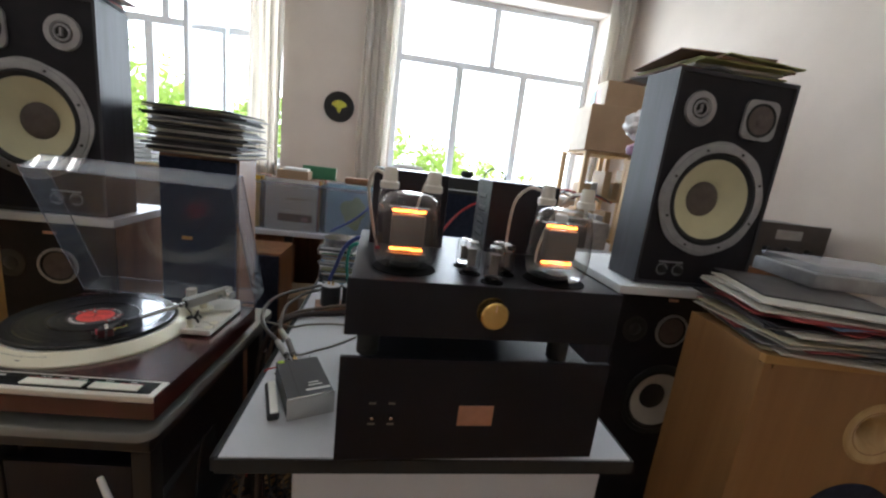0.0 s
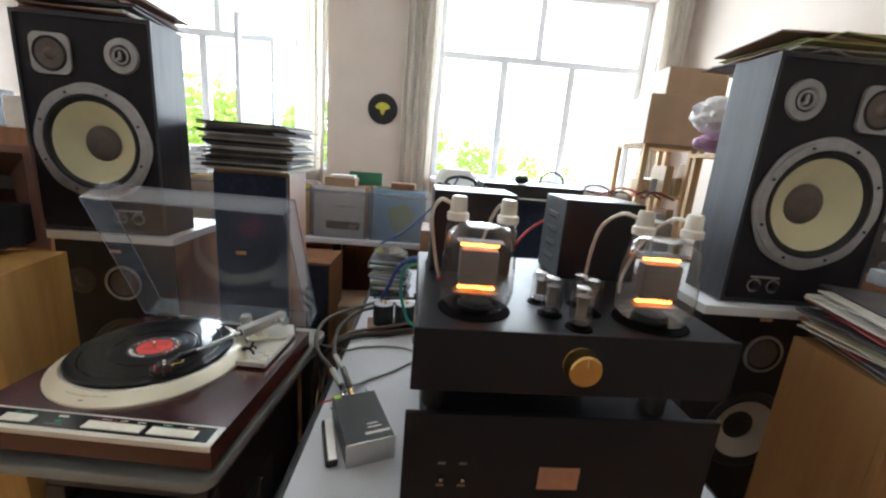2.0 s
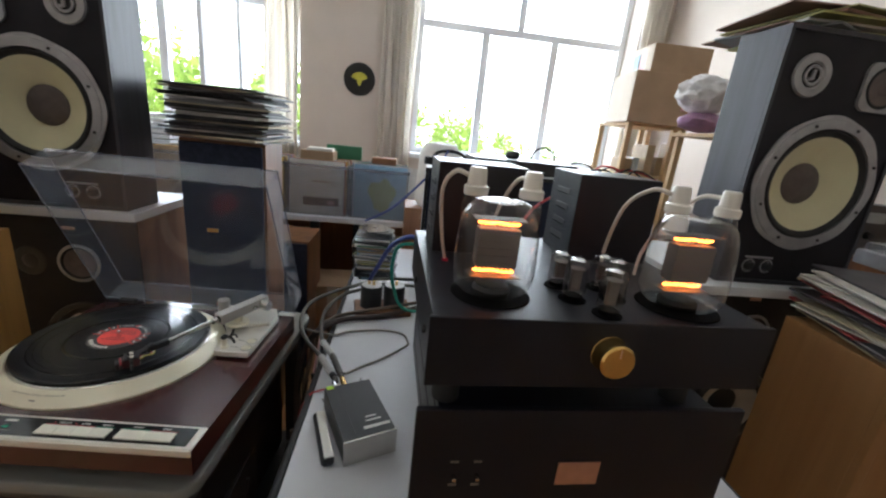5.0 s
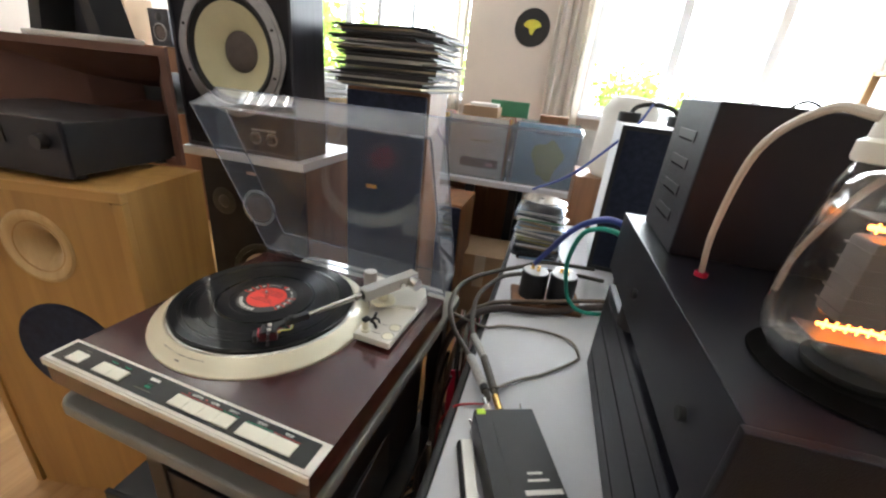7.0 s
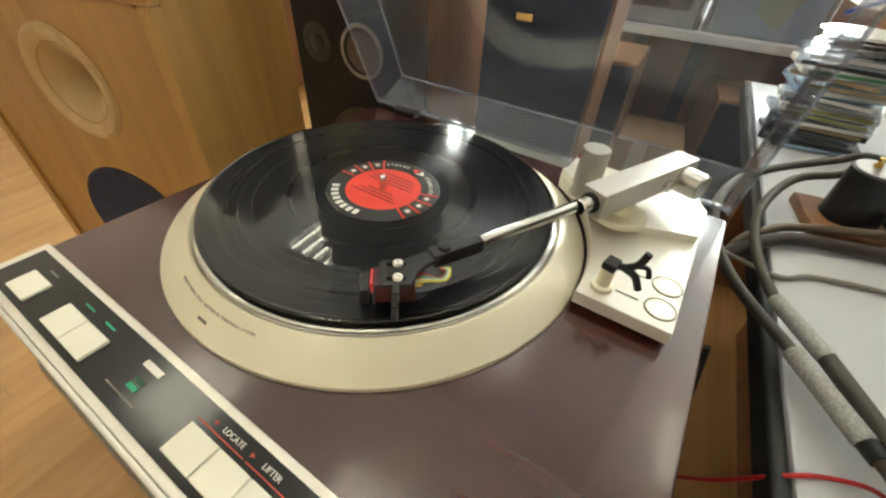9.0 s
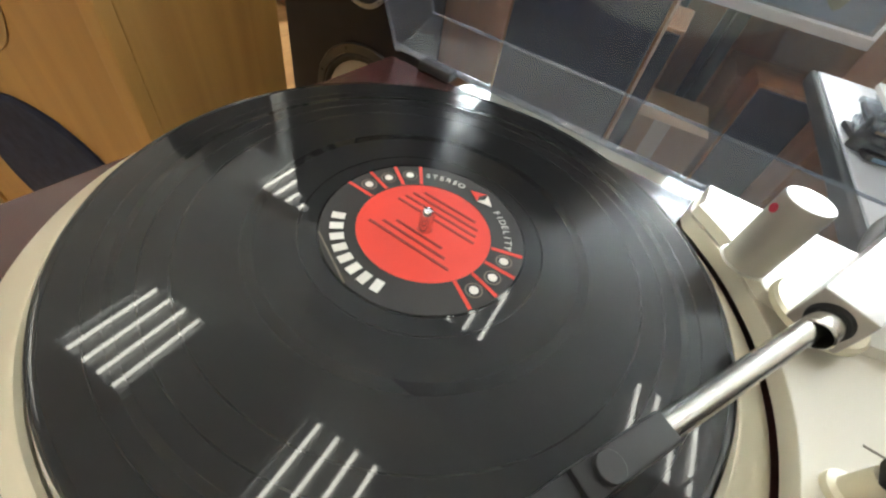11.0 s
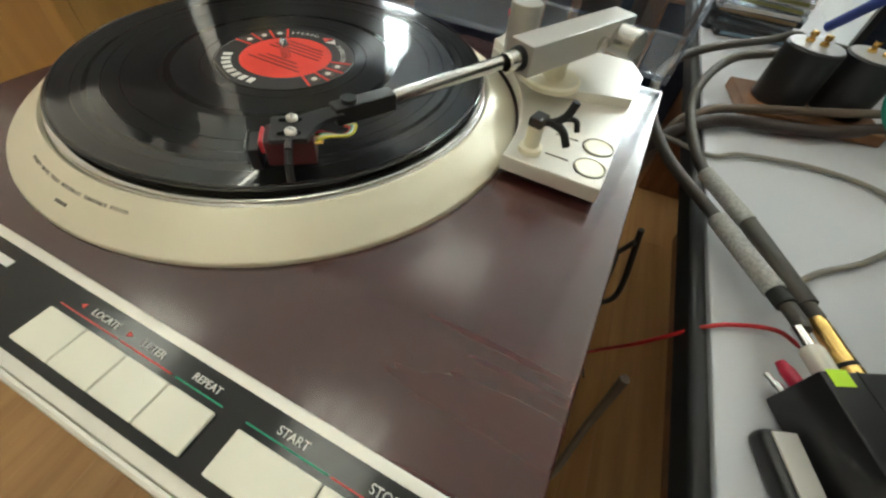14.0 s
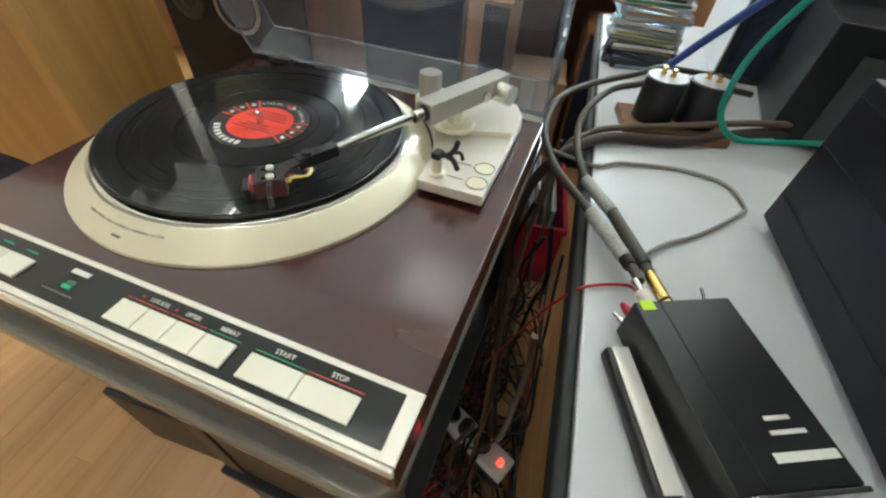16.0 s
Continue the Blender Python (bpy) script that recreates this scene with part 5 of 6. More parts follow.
# far left: small speaker and shelf by the west wall
t = thing("side_table", "dark low cabinet by the far wall", "cabinet", pose(-2.5, 2.2, 0))
part("body", box(-0.5, 0.5, -0.25, 0.25, 0.03, 1.3, 0.004), TEAK, t)
part("door", box(-0.49, 0.49, -0.262, -0.251, 0.05, 1.28, 0.003), TEAK, t)
t = thing("small_loudspeaker", "small grey bookshelf speaker on a cabinet", "loudspeaker", pose(-2.45, 2.05, 1.302))
part("cabinet", box(-0.09, 0.09, 0.0, 0.18, 0, 0.24, 0.004), BLACK_ASH, t)
driver(t, "woofer", 0.0, 0.09, 0.06, CAST, DUST, DUST, y=-0.001, cap=0.4, bolts=4, lip=0.005, deep=0.05)
part("tweeter", lathe([(0, 0.008), (0.02, 0.003), (0.028, 0.0)], 24, m=Matrix.Translation((0, -0.001, 0.19)) @ FRONT), BLACK_SATIN, t)
for k, (x, y, z, sx, sy, h, m_) in enumerate(((-2.15, 2.1, 1.302, 0.14, 0.2, 0.2, PAPER), (-2.75, 2.1, 1.302, 0.16, 0.22, 0.3, CARD))):
    tagged(part("carton", box(x - sx / 2, x + sx / 2, y - sy / 2, y + sy / 2, z, z + h, 0.003), m_), "small plain carton on a dark cabinet", "box")

# ---- long desk under the windows, with crates of records ----
DZ = 0.79
t = thing("desk", "long grey desk with black legs along the windows", "desk", pose(0.6, 2.2, 0))
part("desktop", box(-2.2, 2.0, -0.32, 0.38, DZ - 0.03, DZ, 0.003), TABLETOP, t)
part("front_leaf", box(-2.2, 0.45, -0.58, -0.3205, DZ - 0.03, DZ, 0.003), TABLETOP, t)
for x in (-2.1, -0.60, 0.37):
    part("leg", box(x, x + 0.05, -0.56, -0.51, 0, DZ - 0.0305, 0.003), BLACK_SATIN, t)
for x in (-2.1, -0.38, 0.9, 1.9):
    for y in (-0.28, 0.32):
        part("leg", box(x, x + 0.05, y, y + 0.05, 0, DZ - 0.0305, 0.003), BLACK_SATIN, t)
COVERS = [sleeve_mat("cover_white", (0.6, 0.58, 0.55)), sleeve_mat("cover_sky", (0.24, 0.38, 0.52)), sleeve_mat("cover_yellow", (0.6, 0.36, 0.04)), sleeve_mat("cover_tan", (0.35, 0.24, 0.13)), sleeve_mat("cover_green", (0.05, 0.2, 0.1)), sleeve_mat("cover_pink", (0.55, 0.3, 0.3))]


def crate(x, y, z, front, seed):
    rnd = random.Random(seed)
    t = thing("crate", "clear plastic crate packed with record sleeves", "crate", pose(x, y, z), "record crates")
    w, d, h, th = 0.175, 0.30, 0.3, 0.004
    part("bottom", box(-w, w, 0, d, 0, th), CLEAR_BOX, t)
    for nm, b in (("wall", (-w, w, 0, th, th, h)), ("wall", (-w, w, d - th, d, th, h)), ("wall", (-w, -w + th, th, d - th, th, h)), ("wall", (w - th, w, th, d - th, th, h))):
        part(nm, box(*b), CLEAR_BOX, t)
    part("rim", ring(-w - 0.006, w + 0.006, -0.006, d + 0.006, 0.0055, -h, -h + 0.02, pose(0, 0, 0, -90)), CLEAR_BOX, t, smooth=False)
    for k in range(14):
        c = front if k == 0 else rnd.choice(COVERS + SLEEVES)
        o = part("record_sleeve", box(-0.157, 0.157, 0, 0.004, 0, 0.315, 0.001), c, None, m=pose(x + rnd.uniform(-0.008, 0.008), y + 0.012 + 0.019 * k, z + 0.005, -4 + rnd.uniform(-2, 1), 0, 0))
        tagged(o, "record sleeve standing upright in a clear crate", "record sleeve", "sleeves in the crates")
    return t


crate(0.033, 1.66, DZ + 0.001, COVERS[0], 21)
crate(0.392, 1.66, DZ + 0.001, COVERS[1], 22)
crate(-0.326, 1.67, DZ + 0.001, COVERS[2], 23)
crate(-0.75, 1.70, DZ + 0.001, COVERS[3], 24)
COVER_DARK, COVER_GREEN, COVER_NAVY = sleeve_mat("cover_dark_band", (0.12, 0.08, 0.07)), sleeve_mat("cover_leaf", (0.28, 0.34, 0.16)), sleeve_mat("cover_navy", (0.05, 0.09, 0.2))
for x0, x1, z0, z1, m_, lab in ((-0.085, 0.125, 0.05, 0.1, COVER_DARK, "dark printed band on a pale record cover"), (0.055, 0.1, 0.058, 0.083, COVERS[5], "pink spot printed on a record cover"), (-0.04, 0.07, 0.19, 0.197, COVERS[3], "thin tan line printed on a record cover")):
    tagged(part("cover_print", prism(rounded(x0, x1, z0, z1, min(0.012, (z1 - z0) * 0.45), 4), 0.0, 0.0006, m=pose(0.033, 1.6705, DZ + 0.006, 86)), m_), lab, "cover print")
for m_, lab, outline in ((COVER_GREEN, "green plant figure printed on a blue record cover", [(0.02 + 0.075 * math.cos(a) * (1 + 0.25 * math.sin(3 * a)), 0.135 + 0.1 * math.sin(a) * (1 + 0.15 * math.cos(5 * a))) for a in np.linspace(0, 2 * math.pi, 29)[:-1]]), (COVER_NAVY, "dark title line printed on a blue record cover", [(-0.06, 0.268), (0.07, 0.268), (0.07, 0.284), (-0.06, 0.284)])):
    tagged(part("cover_print", prism(outline, 0.0, 0.0006, m=pose(0.392, 1.6705, DZ + 0.006, 86)), m_), lab, "cover print")
t = thing("sleeve", "white record sleeve with a red round label leaning on the desk", "record sleeve", pose(0.705, 1.90, DZ + 0.002, -6, 0, -6))
part("card", box(-0.15, 0.15, 0, 0.004, 0, 0.3, 0.001), COVERS[0], t)
part("round_label", lathe([(0, 0.001), (0.05, 0.001), (0.051, 0.0)], 32, m=Matrix.Translation((0.02, -0.0004, 0.14)) @ FRONT), LABEL_RED, t)
for x, y, sx, sy, h, m_ in ((0.02, 1.79, 0.19, 0.14, 0.05, CARD), (0.15, 1.92, 0.22, 0.02, 0.085, COVERS[4]), (0.03, 1.79, 0.15, 0.1, 0.066, PAPER), (0.41, 1.84, 0.15, 0.12, 0.038, TEAK)):
    tagged(part("carton", box(x - sx / 2, x + sx / 2, y - sy / 2, y + sy / 2, DZ + 0.322 + (0.05 if m_ is PAPER else 0), DZ + 0.322 + h, 0.003), m_), "small box lying on a crate of records", "box")

# dim things below the desk
# added sheet hides the bright wall, its brown standing for the shade there
tagged(part("back_panel", box(-1.6, 2.55, 2.585, 2.6, 0.0, DZ - 0.031, 0.002), TEAK), "dark brown panel added for the shade below the desk", "panel")
t = thing("loudspeaker", "dark blue cloth-fronted speaker standing under the desk edge", "loudspeaker", pose(0.36, 1.5, 0, 0, 0, 3))
part("cabinet", box(0.0, 0.30, 0.01, 0.24, 0.0, 0.62, 0.004), TEAK, t)
part("grille", box(0.01, 0.29, -0.004, 0.0096, 0.01, 0.61, 0.004), BLACK_CLOTH, t, "dark blue cloth grille")
t = thing("cabinet", "dark brown cabinet in the shade behind a speaker", "cabinet", pose(-0.22, 1.25, 0))
part("body", box(0.0, 0.30, 0.0, 0.3, 0.03, 0.74, 0.004), TEAK, t)
part("door", box(0.006, 0.294, -0.014, -0.0005, 0.04, 0.73, 0.003), BLACK_CLOTH, t)
part("plinth", box(0.01, 0.29, 0.01, 0.29, 0.0, 0.0295), RUBBER, t)
for x, y, sx, sy, h, m_, lab in ((0.16, 1.6, 0.32, 0.3, 0.42, CARD, "cardboard box with flaps taped shut on the floor"), (-0.35, 2.3, 0.5, 0.4, 0.5, TEAK, "brown wooden chest under the desk"), (0.62, 2.4, 0.5, 0.4, 0.45, CARD, "cardboard box standing under the desk")):
    t = thing("carton", lab, "box", pose(x, y, 0, 0, 0, 4))
    part("body", box(-sx / 2, sx / 2, -sy / 2, sy / 2, 0, h, 0.003), m_, t)
    part("tape", box(-0.03, 0.03, -sy / 2 - 0.0012, -sy / 2 - 0.0004, h * 0.55, h), CARD_PALE, t)

# ---- pale-sided speaker lying behind the amplifiers ----
t = thing("loudspeaker", "speaker cabinet with white sides and dark front behind the amplifiers", "loudspeaker", pose(0.608, 0.70, TZ, 0, 0, -3))
part("cabinet", box(0.0, 0.62, 0.01, 0.30, 0.0, 0.43, 0.004), FRAME, t, "white painted cabinet")
part("front_edge", ring(0.0, 0.62, 0.0, 0.43, 0.012, -0.004, 0.0098), BLACK_SATIN, t, smooth=False)
part("grille", box(0.0125, 0.6075, 0.001, 0.0098, 0.0125, 0.4175), BLACK_CLOTH, t, "dark cloth front")
tagged(part("player", box(0.79, 1.19, 0.75, 0.98, 1.2155, 1.2655, 0.004), BLACK_SATIN), "flat black player lying on a speaker", "player")
t = thing("headphones", "black headphones lying on a speaker", "headphones", pose(0.71, 0.86, 1.2155))
part("headband", sweep([(-0.07, 0, 0.02), (-0.05, 0.02, 0.045), (0.0, 0.03, 0.055), (0.05, 0.02, 0.045), (0.07, 0, 0.02)], 0.007, 8, 6), RUBBER, t)
for x in (-0.07, 0.07):
    part("ear_cup", rod(0.032, 0, 0.028, 24, m=Matrix.Translation((x, 0, 0))), RUBBER, t)
tagged(part("knob", lathe([(0, 0.03), (0.025, 0.028), (0.03, 0.01), (0.022, 0)], 24, m=pose(0.97, 0.9, 1.266)), RUBBER), "round black knob-shaped weight on the player", "weight")
tagged(part("cable_loop", sweep([(1.05, 0.9, 1.27), (1.06, 0.9, 1.30), (1.1, 0.91, 1.32), (1.15, 0.92, 1.30), (1.16, 0.93, 1.27)], 0.004, 8, 6), RUBBER), "black cable loop on the player", "cable")
tagged(part("wooden_block", lathe([(0, 0), (0.1, 0), (0.12, 0.03), (0.11, 0.28), (0.08, 0.33), (0, 0.34)], 32, m=pose(0.72, 1.42, 0.95)), PAPER), "pale padded bundle behind the white-sided speaker", "bundle")
tagged(part("bench", box(0.55, 1.4, 1.3, 1.56, 0.0, 0.949, 0.004), TEAK), "brown wooden bench behind the table", "bench")

# grey power supply box with blank face behind the lower amplifier
t = thing("power_supply", "dark grey metal box with a pale lid standing on the table", "power supply", pose(0.645, 0.43, TZ, 0, 0, -10))
part("case", box(0.0, 0.24, 0.0, 0.24, 0.008, 0.185, 0.003), BLACK_SATIN, t)
part("panel", box(0.05, 0.165, -0.004, -0.0002, 0.02, 0.15, 0.001), mat("dark_grey_plate", (0.085, 0.085, 0.09), 0.45, metal=0.4), t, "grey metal panel")
part("socket", box(0.09, 0.15, -0.012, -0.0042, 0.07, 0.11, 0.002), RUBBER, t)
for x in (0.03, 0.14):
    for y in (0.03, 0.19):
        part("foot", rod(0.012, 0, 0.008, 12, m=Matrix.Translation((x, y, 0))), RUBBER, t)

# ---- stack of compact discs ----
DISC = mat("disc_silver", (0.7, 0.72, 0.75), 0.12, metal=1.0, var=0.1, scale=30)
CASE = glass("disc_case", (0.85, 0.88, 0.9), 0.05, 1.5, haze=0.15)
rnd = random.Random(7)
z = TZ + 0.001
for k in range(15):
    bm = box(-0.071, 0.071, -0.0625, 0.0625, 0, 0.0098, 0.0012, 1)
    c = CASE if k % 3 else rnd.choice((PAPER, BLACK_SATIN, COVERS[1]))
    o = thing("disc_case", "clear compact disc case in an untidy stack", "disc case", pose(0.447 + rnd.gauss(0, 0.006), 0.735 + rnd.gauss(0, 0.006), z, 0, 0, rnd.gauss(-8, 9)), "stacked disc cases")
    part("shell", bm, c, o)
    part("booklet", box(-0.062, 0.062, -0.0632, -0.0627, 0.0022, 0.0078), rnd.choice(COVERS + SLEEVES), o)
    z += 0.0102
for k in range(9):
    o = part("compact_disc", lathe([(0.0075, 0), (0.0598, 0), (0.06, 0.0006), (0.0598, 0.0012), (0.0075, 0.0012)], 48, close=True), DISC, m=pose(0.443 + rnd.gauss(0, 0.012), 0.73 + rnd.gauss(0, 0.012), z, rnd.gauss(0, 0.8), rnd.gauss(0, 0.8), 0))
    tagged(o, "shiny bare compact disc on a stack of cases", "compact disc", "loose discs")
    z += 0.0036
tagged(part("wrap", rod(0.012, 0, 0.05, 12, m=pose(0.382, 0.70, TZ)), RUBBER), "small black roll beside the disc stack", "roll")

# ---- two black step-up transformers on a wooden foot ----
t = thing("step_up_transformer", "two black cans with gold terminals on a wooden foot", "transformer", pose(0.4915, 0.412, TZ, 0, 0, 8))
part("wooden_foot", box(-0.085, 0.085, -0.05, 0.05, 0, 0.016, 0.003), TEAK, t)
for x in (-0.035, 0.035):
    cn = part("can", lathe([(0, 0.0165), (0.031, 0.0165), (0.033, 0.0185), (0.033, 0.084), (0.031, 0.086), (0.0, 0.086)], 40, m=Matrix.Translation((x, 0, 0))), BLACK_SATIN, t)
    part("top_plate", lathe([(0, 0.0864), (0.03, 0.0864), (0.0305, 0.0868), (0, 0.0872)], 32, m=Matrix.Translation((x, 0, 0))), CAST, cn)
    for dx, dy in ((-0.008, 0.006), (0.005, -0.003)):
        part("terminal", lathe([(0.0048, 0.0873), (0.0048, 0.0905), (0.003, 0.0915), (0.003, 0.0935), (0.0046, 0.0945), (0.0042, 0.099), (0, 0.0995)], 16, m=Matrix.Translation((x + dx, dy, 0))), GOLD, cn)

# ---- small phono box, remote stick ----
t = thing("phono_box", "small black metal box with a silver front and a lime sticker", "phono preamplifier", pose(0.462, -0.203, TZ, 0, 0, 22.5))
part("case", box(0.0, 0.092, 0.004, 0.158, 0.003, 0.05, 0.002), BLACK_SATIN, t)
part("front_plate", box(-0.001, 0.093, 0.0, 0.0038, 0.002, 0.051, 0.001), STEEL, t, "brushed silver front plate")
part("sticker", box(0.004, 0.017, 0.148, 0.1585, 0.0501, 0.0506), LIME, t, "lime sticker")
part("groove", box(0.0235, 0.0245, 0.004, 0.158, 0.0499, 0.0504), RUBBER, t)
for w, x, y in ((0.01, 0.06, 0.05), (0.014, 0.062, 0.04), (0.024, 0.064, 0.024)):
    part("caption_bar", box(x - w, x + w, y - 0.0016 * (2 if w > 0.02 else 1), y + 0.0016 * (2 if w > 0.02 else 1), 0.0501, 0.0505), PRINT, t)
gp = part("plug", lathe([(0, 0.0), (0.0062, 0.0), (0.0068, 0.004), (0.0068, 0.011), (0.0062, 0.012), (0.0062, 0.045), (0.0052, 0.05), (0, 0.05)], 22), GOLD, t, "long gold-plated plug")
gp.matrix_basis = Matrix.Translation((0.048, 0.158, 0.028)) @ pose(0, 0, 0, -90)
part("band", lathe([(0.0064, 0.0125), (0.0066, 0.0128), (0.0066, 0.0152), (0.0064, 0.0155)], 22), RUBBER, gp, "black band")
wp = part("plug", lathe([(0, 0.0), (0.0052, 0.0), (0.0055, 0.006), (0.0072, 0.0075), (0.0074, 0.024), (0.006, 0.0265), (0, 0.0265)], 22), CERAMIC, t, "white plug")
wp.matrix_basis = Matrix.Translation((0.029, 0.158, 0.028)) @ pose(0, 0, 0, -90)
part("collar", lathe([(0, 0.0266), (0.0042, 0.0266), (0.0042, 0.042), (0, 0.042)], 16), CHROME, wp)
part("jack", lathe([(0, 0.0), (0.0075, 0.0), (0.0075, 0.0035), (0, 0.0035)], 20, m=Matrix.Translation((0.029, 0.1582, 0.028)) @ pose(0, 0, 0, -90)), GOLD, t)
part("red_plug", lathe([(0, 0), (0.0045, 0), (0.0048, 0.012), (0.003, 0.02), (0, 0.021)], 16, m=Matrix.Translation((0.0135, 0.158, 0.02)) @ pose(0, 0, 0, -90, 0, 12)), RED_PLASTIC, t)
part("earth_lug", lathe([(0, 0), (0.0035, 0), (0.0038, 0.006), (0.0024, 0.008), (0.0024, 0.014), (0, 0.015)], 14, m=Matrix.Translation((0.005, 0.158, 0.014)) @ pose(0, 0, 0, -90, 0, 20)), CHROME, t)
part("lever", rod(0.0016, 0, 0.018, 8, m=Matrix.Translation((0.078, 0.158, 0.036)) @ pose(0, 0, 0, -65)), CHROME, t)
t = thing("remote_control", "slim black remote with a silver face strip", "remote control", pose(0.4175, -0.142, TZ, 0, 0, 18))
part("body", box(-0.0125, 0.0105, -0.062, 0.062, 0.0, 0.017, 0.006, 3), BLACK_SATIN, t)
# the lamps' reflection is put into the strip's pale, hardly metallic colour
part("face_strip", box(-0.0065, 0.0092, -0.059, 0.059, 0.0165, 0.0186, 0.001), mat("silver_with_painted_sheen", (0.8, 0.79, 0.76), 0.3, metal=0.25, var=0.03), t, "silver strip coloured bright for the lamps it mirrors")


# ---- cables ----
def cable(pts, r, m_, label, name="cable"):
    return tagged(part(name, sweep(pts, r, 10, 8), m_), label, "cable", "cables")


T0 = TZ
MESH = mat("white_mesh_sleeve", (0.42, 0.42, 0.40), 0.6, var=0.3, scale=400, bump=0.5, bump_scale=900)
cable([(0.4165, -0.008, T0 + 0.028), (0.411, 0.012, T0 + 0.026), (0.366, 0.097, T0 + 0.022), (0.316, 0.162, T0 + 0.03), (0.289, 0.227, T0 + 0.045), (0.294, 0.301, T0 + 0.06), (0.337, 0.374, T0 + 0.065), (0.42, 0.462, T0 + 0.065), (0.455, 0.49, T0 + 0.07), (0.50, 0.56, T0 + 0.05), (0.62, 0.62, T0 + 0.03)], 0.0055, CABLE_GREY, "thick grey signal cable from the phono box")
cable([(0.4285, 0.008, T0 + 0.028), (0.417, 0.034, T0 + 0.027), (0.392, 0.101, T0 + 0.024), (0.357, 0.165, T0 + 0.022), (0.338, 0.249, T0 + 0.03), (0.341, 0.314, T0 + 0.045), (0.376, 0.393, T0 + 0.055), (0.425, 0.43, T0 + 0.06), (0.47, 0.475, T0 + 0.06), (0.55, 0.52, T0 + 0.045), (0.64, 0.55, T0 + 0.03)], 0.0055, CABLE_GREY, "thick grey signal cable from the phono box")
for a, b, r, m_, lab in (((0.404, 0.026, T0 + 0.0247), (0.366, 0.097, T0 + 0.022), 0.0083, MESH, "pale mesh sleeve round a signal cable"), ((0.391, 0.103, T0 + 0.0238), (0.357, 0.165, T0 + 0.022), 0.0078, MESH, "pale mesh sleeve round a signal cable"), ((0.4235, 0.019, T0 + 0.0278), (0.3915, 0.102, T0 + 0.0238), 0.0072, CABLE_GREY, "dark shrink tube round a signal cable"), ((0.4095, 0.0135, T0 + 0.0262), (0.4042, 0.0255, T0 + 0.0248), 0.0072, RUBBER, "black shrink ring round a signal cable")):
    tagged(part("cable_sleeve", sweep([a, b], r, 12, 1), m_), lab, "cable sleeve", "cables")
cable([(0.738, 0.45, T0 + 0.035), (0.609, 0.41, T0 + 0.035), (0.492, 0.362, T0 + 0.03), (0.397, 0.336, T0 + 0.02), (0.356, 0.306, T0 + 0.016), (0.322, 0.262, T0 - 0.01), (0.30, 0.2, T0 - 0.2), (0.31, 0.12, 0.25), (0.33, 0.0, 0.012)], 0.0055, CABLE_BROWN, "brown power cable lying across the table")
cable([(0.749, 0.455, T0 + 0.02), (0.619, 0.412, T0 + 0.018), (0.501, 0.35, T0 + 0.012), (0.391, 0.318, T0 + 0.011), (0.334, 0.266, T0 + 0.005), (0.294, 0.255, T0 - 0.05), (0.278, 0.235, T0 - 0.13), (0.288, 0.19, T0 - 0.3), (0.315, 0.14, 0.3), (0.34, 0.08, 0.12), (0.345, 0.0, 0.014)], 0.0085, mat("dark_brown_cable", (0.05, 0.036, 0.032), 0.5), "thick dark cable hanging off the table")
cable([(0.27, 0.27, T0 + 0.004), (0.33, 0.245, T0 + 0.005), (0.375, 0.236, T0 + 0.004), (0.411, 0.258, T0 + 0.004), (0.494, 0.273, T0 + 0.004), (0.555, 0.258, T0 + 0.004), (0.572, 0.212, T0 + 0.004), (0.562, 0.188, T0 + 0.004), (0.505, 0.126, T0 + 0.004), (0.462, 0.092, T0 + 0.004), (0.435, 0.06, T0 + 0.008), (0.428, 0.04, T0 + 0.018)], 0.0028, mat("pale_grey_cable", (0.26, 0.24, 0.21), 0.5), "thin grey cable curling on the table")
cable([(0.419, -0.016, T0 + 0.02), (0.413, 0.003, T0 + 0.008), (0.384, -0.003, T0 + 0.004), (0.362, -0.012, T0 - 0.004), (0.34, -0.005, T0 - 0.06), (0.325, 0.05, T0 - 0.2), (0.29, 0.1, T0 - 0.4)], 0.0018, CABLE_RED, "thin red wire hanging off the table")
cable([(0.451, 0.40, T0 + 0.108), (0.475, 0.345, T0 + 0.17), (0.51, 0.25, T0 + 0.26), (0.555, 0.19, T0 + 0.305), (0.60, 0.15, T0 + 0.30)], 0.006, CABLE_BLUE, "blue braided speaker cable")
cable([(0.76, 0.41, T0 + 0.03), (0.66, 0.375, T0 + 0.03), (0.58, 0.352, T0 + 0.03), (0.545, 0.35, T0 + 0.05), (0.528, 0.345, T0 + 0.09), (0.515, 0.30, T0 + 0.17), (0.525, 0.23, T0 + 0.26), (0.56, 0.18, T0 + 0.29), (0.60, 0.14, T0 + 0.285)], 0.0045, CABLE_TEAL, "teal twisted speaker cable")
cable([(0.40, 0.75, 0.99), (0.50, 0.70, 1.06), (0.60, 0.72, 1.16), (0.66, 0.80, 1.215), (0.70, 0.88, 1.27)], 0.004, CABLE_BLUE, "blue cable rising to the speaker top")
cable([(0.735, -0.02, 1.14), (0.80, 0.06, 1.2), (0.86, 0.1, 1.23), (0.90, 0.2, 1.2)], 0.003, CABLE_RED, "red wire behind the transformer covers")
cable([(0.19, -0.30, 0.745), (0.235, -0.345, 0.735), (0.262, -0.355, 0.68), (0.258, -0.35, 0.58), (0.23, -0.34, 0.4), (0.22, -0.3, 0.2), (0.22, -0.25, 0.01)], 0.005, CABLE_WHITE, "white cable hanging before the stand")
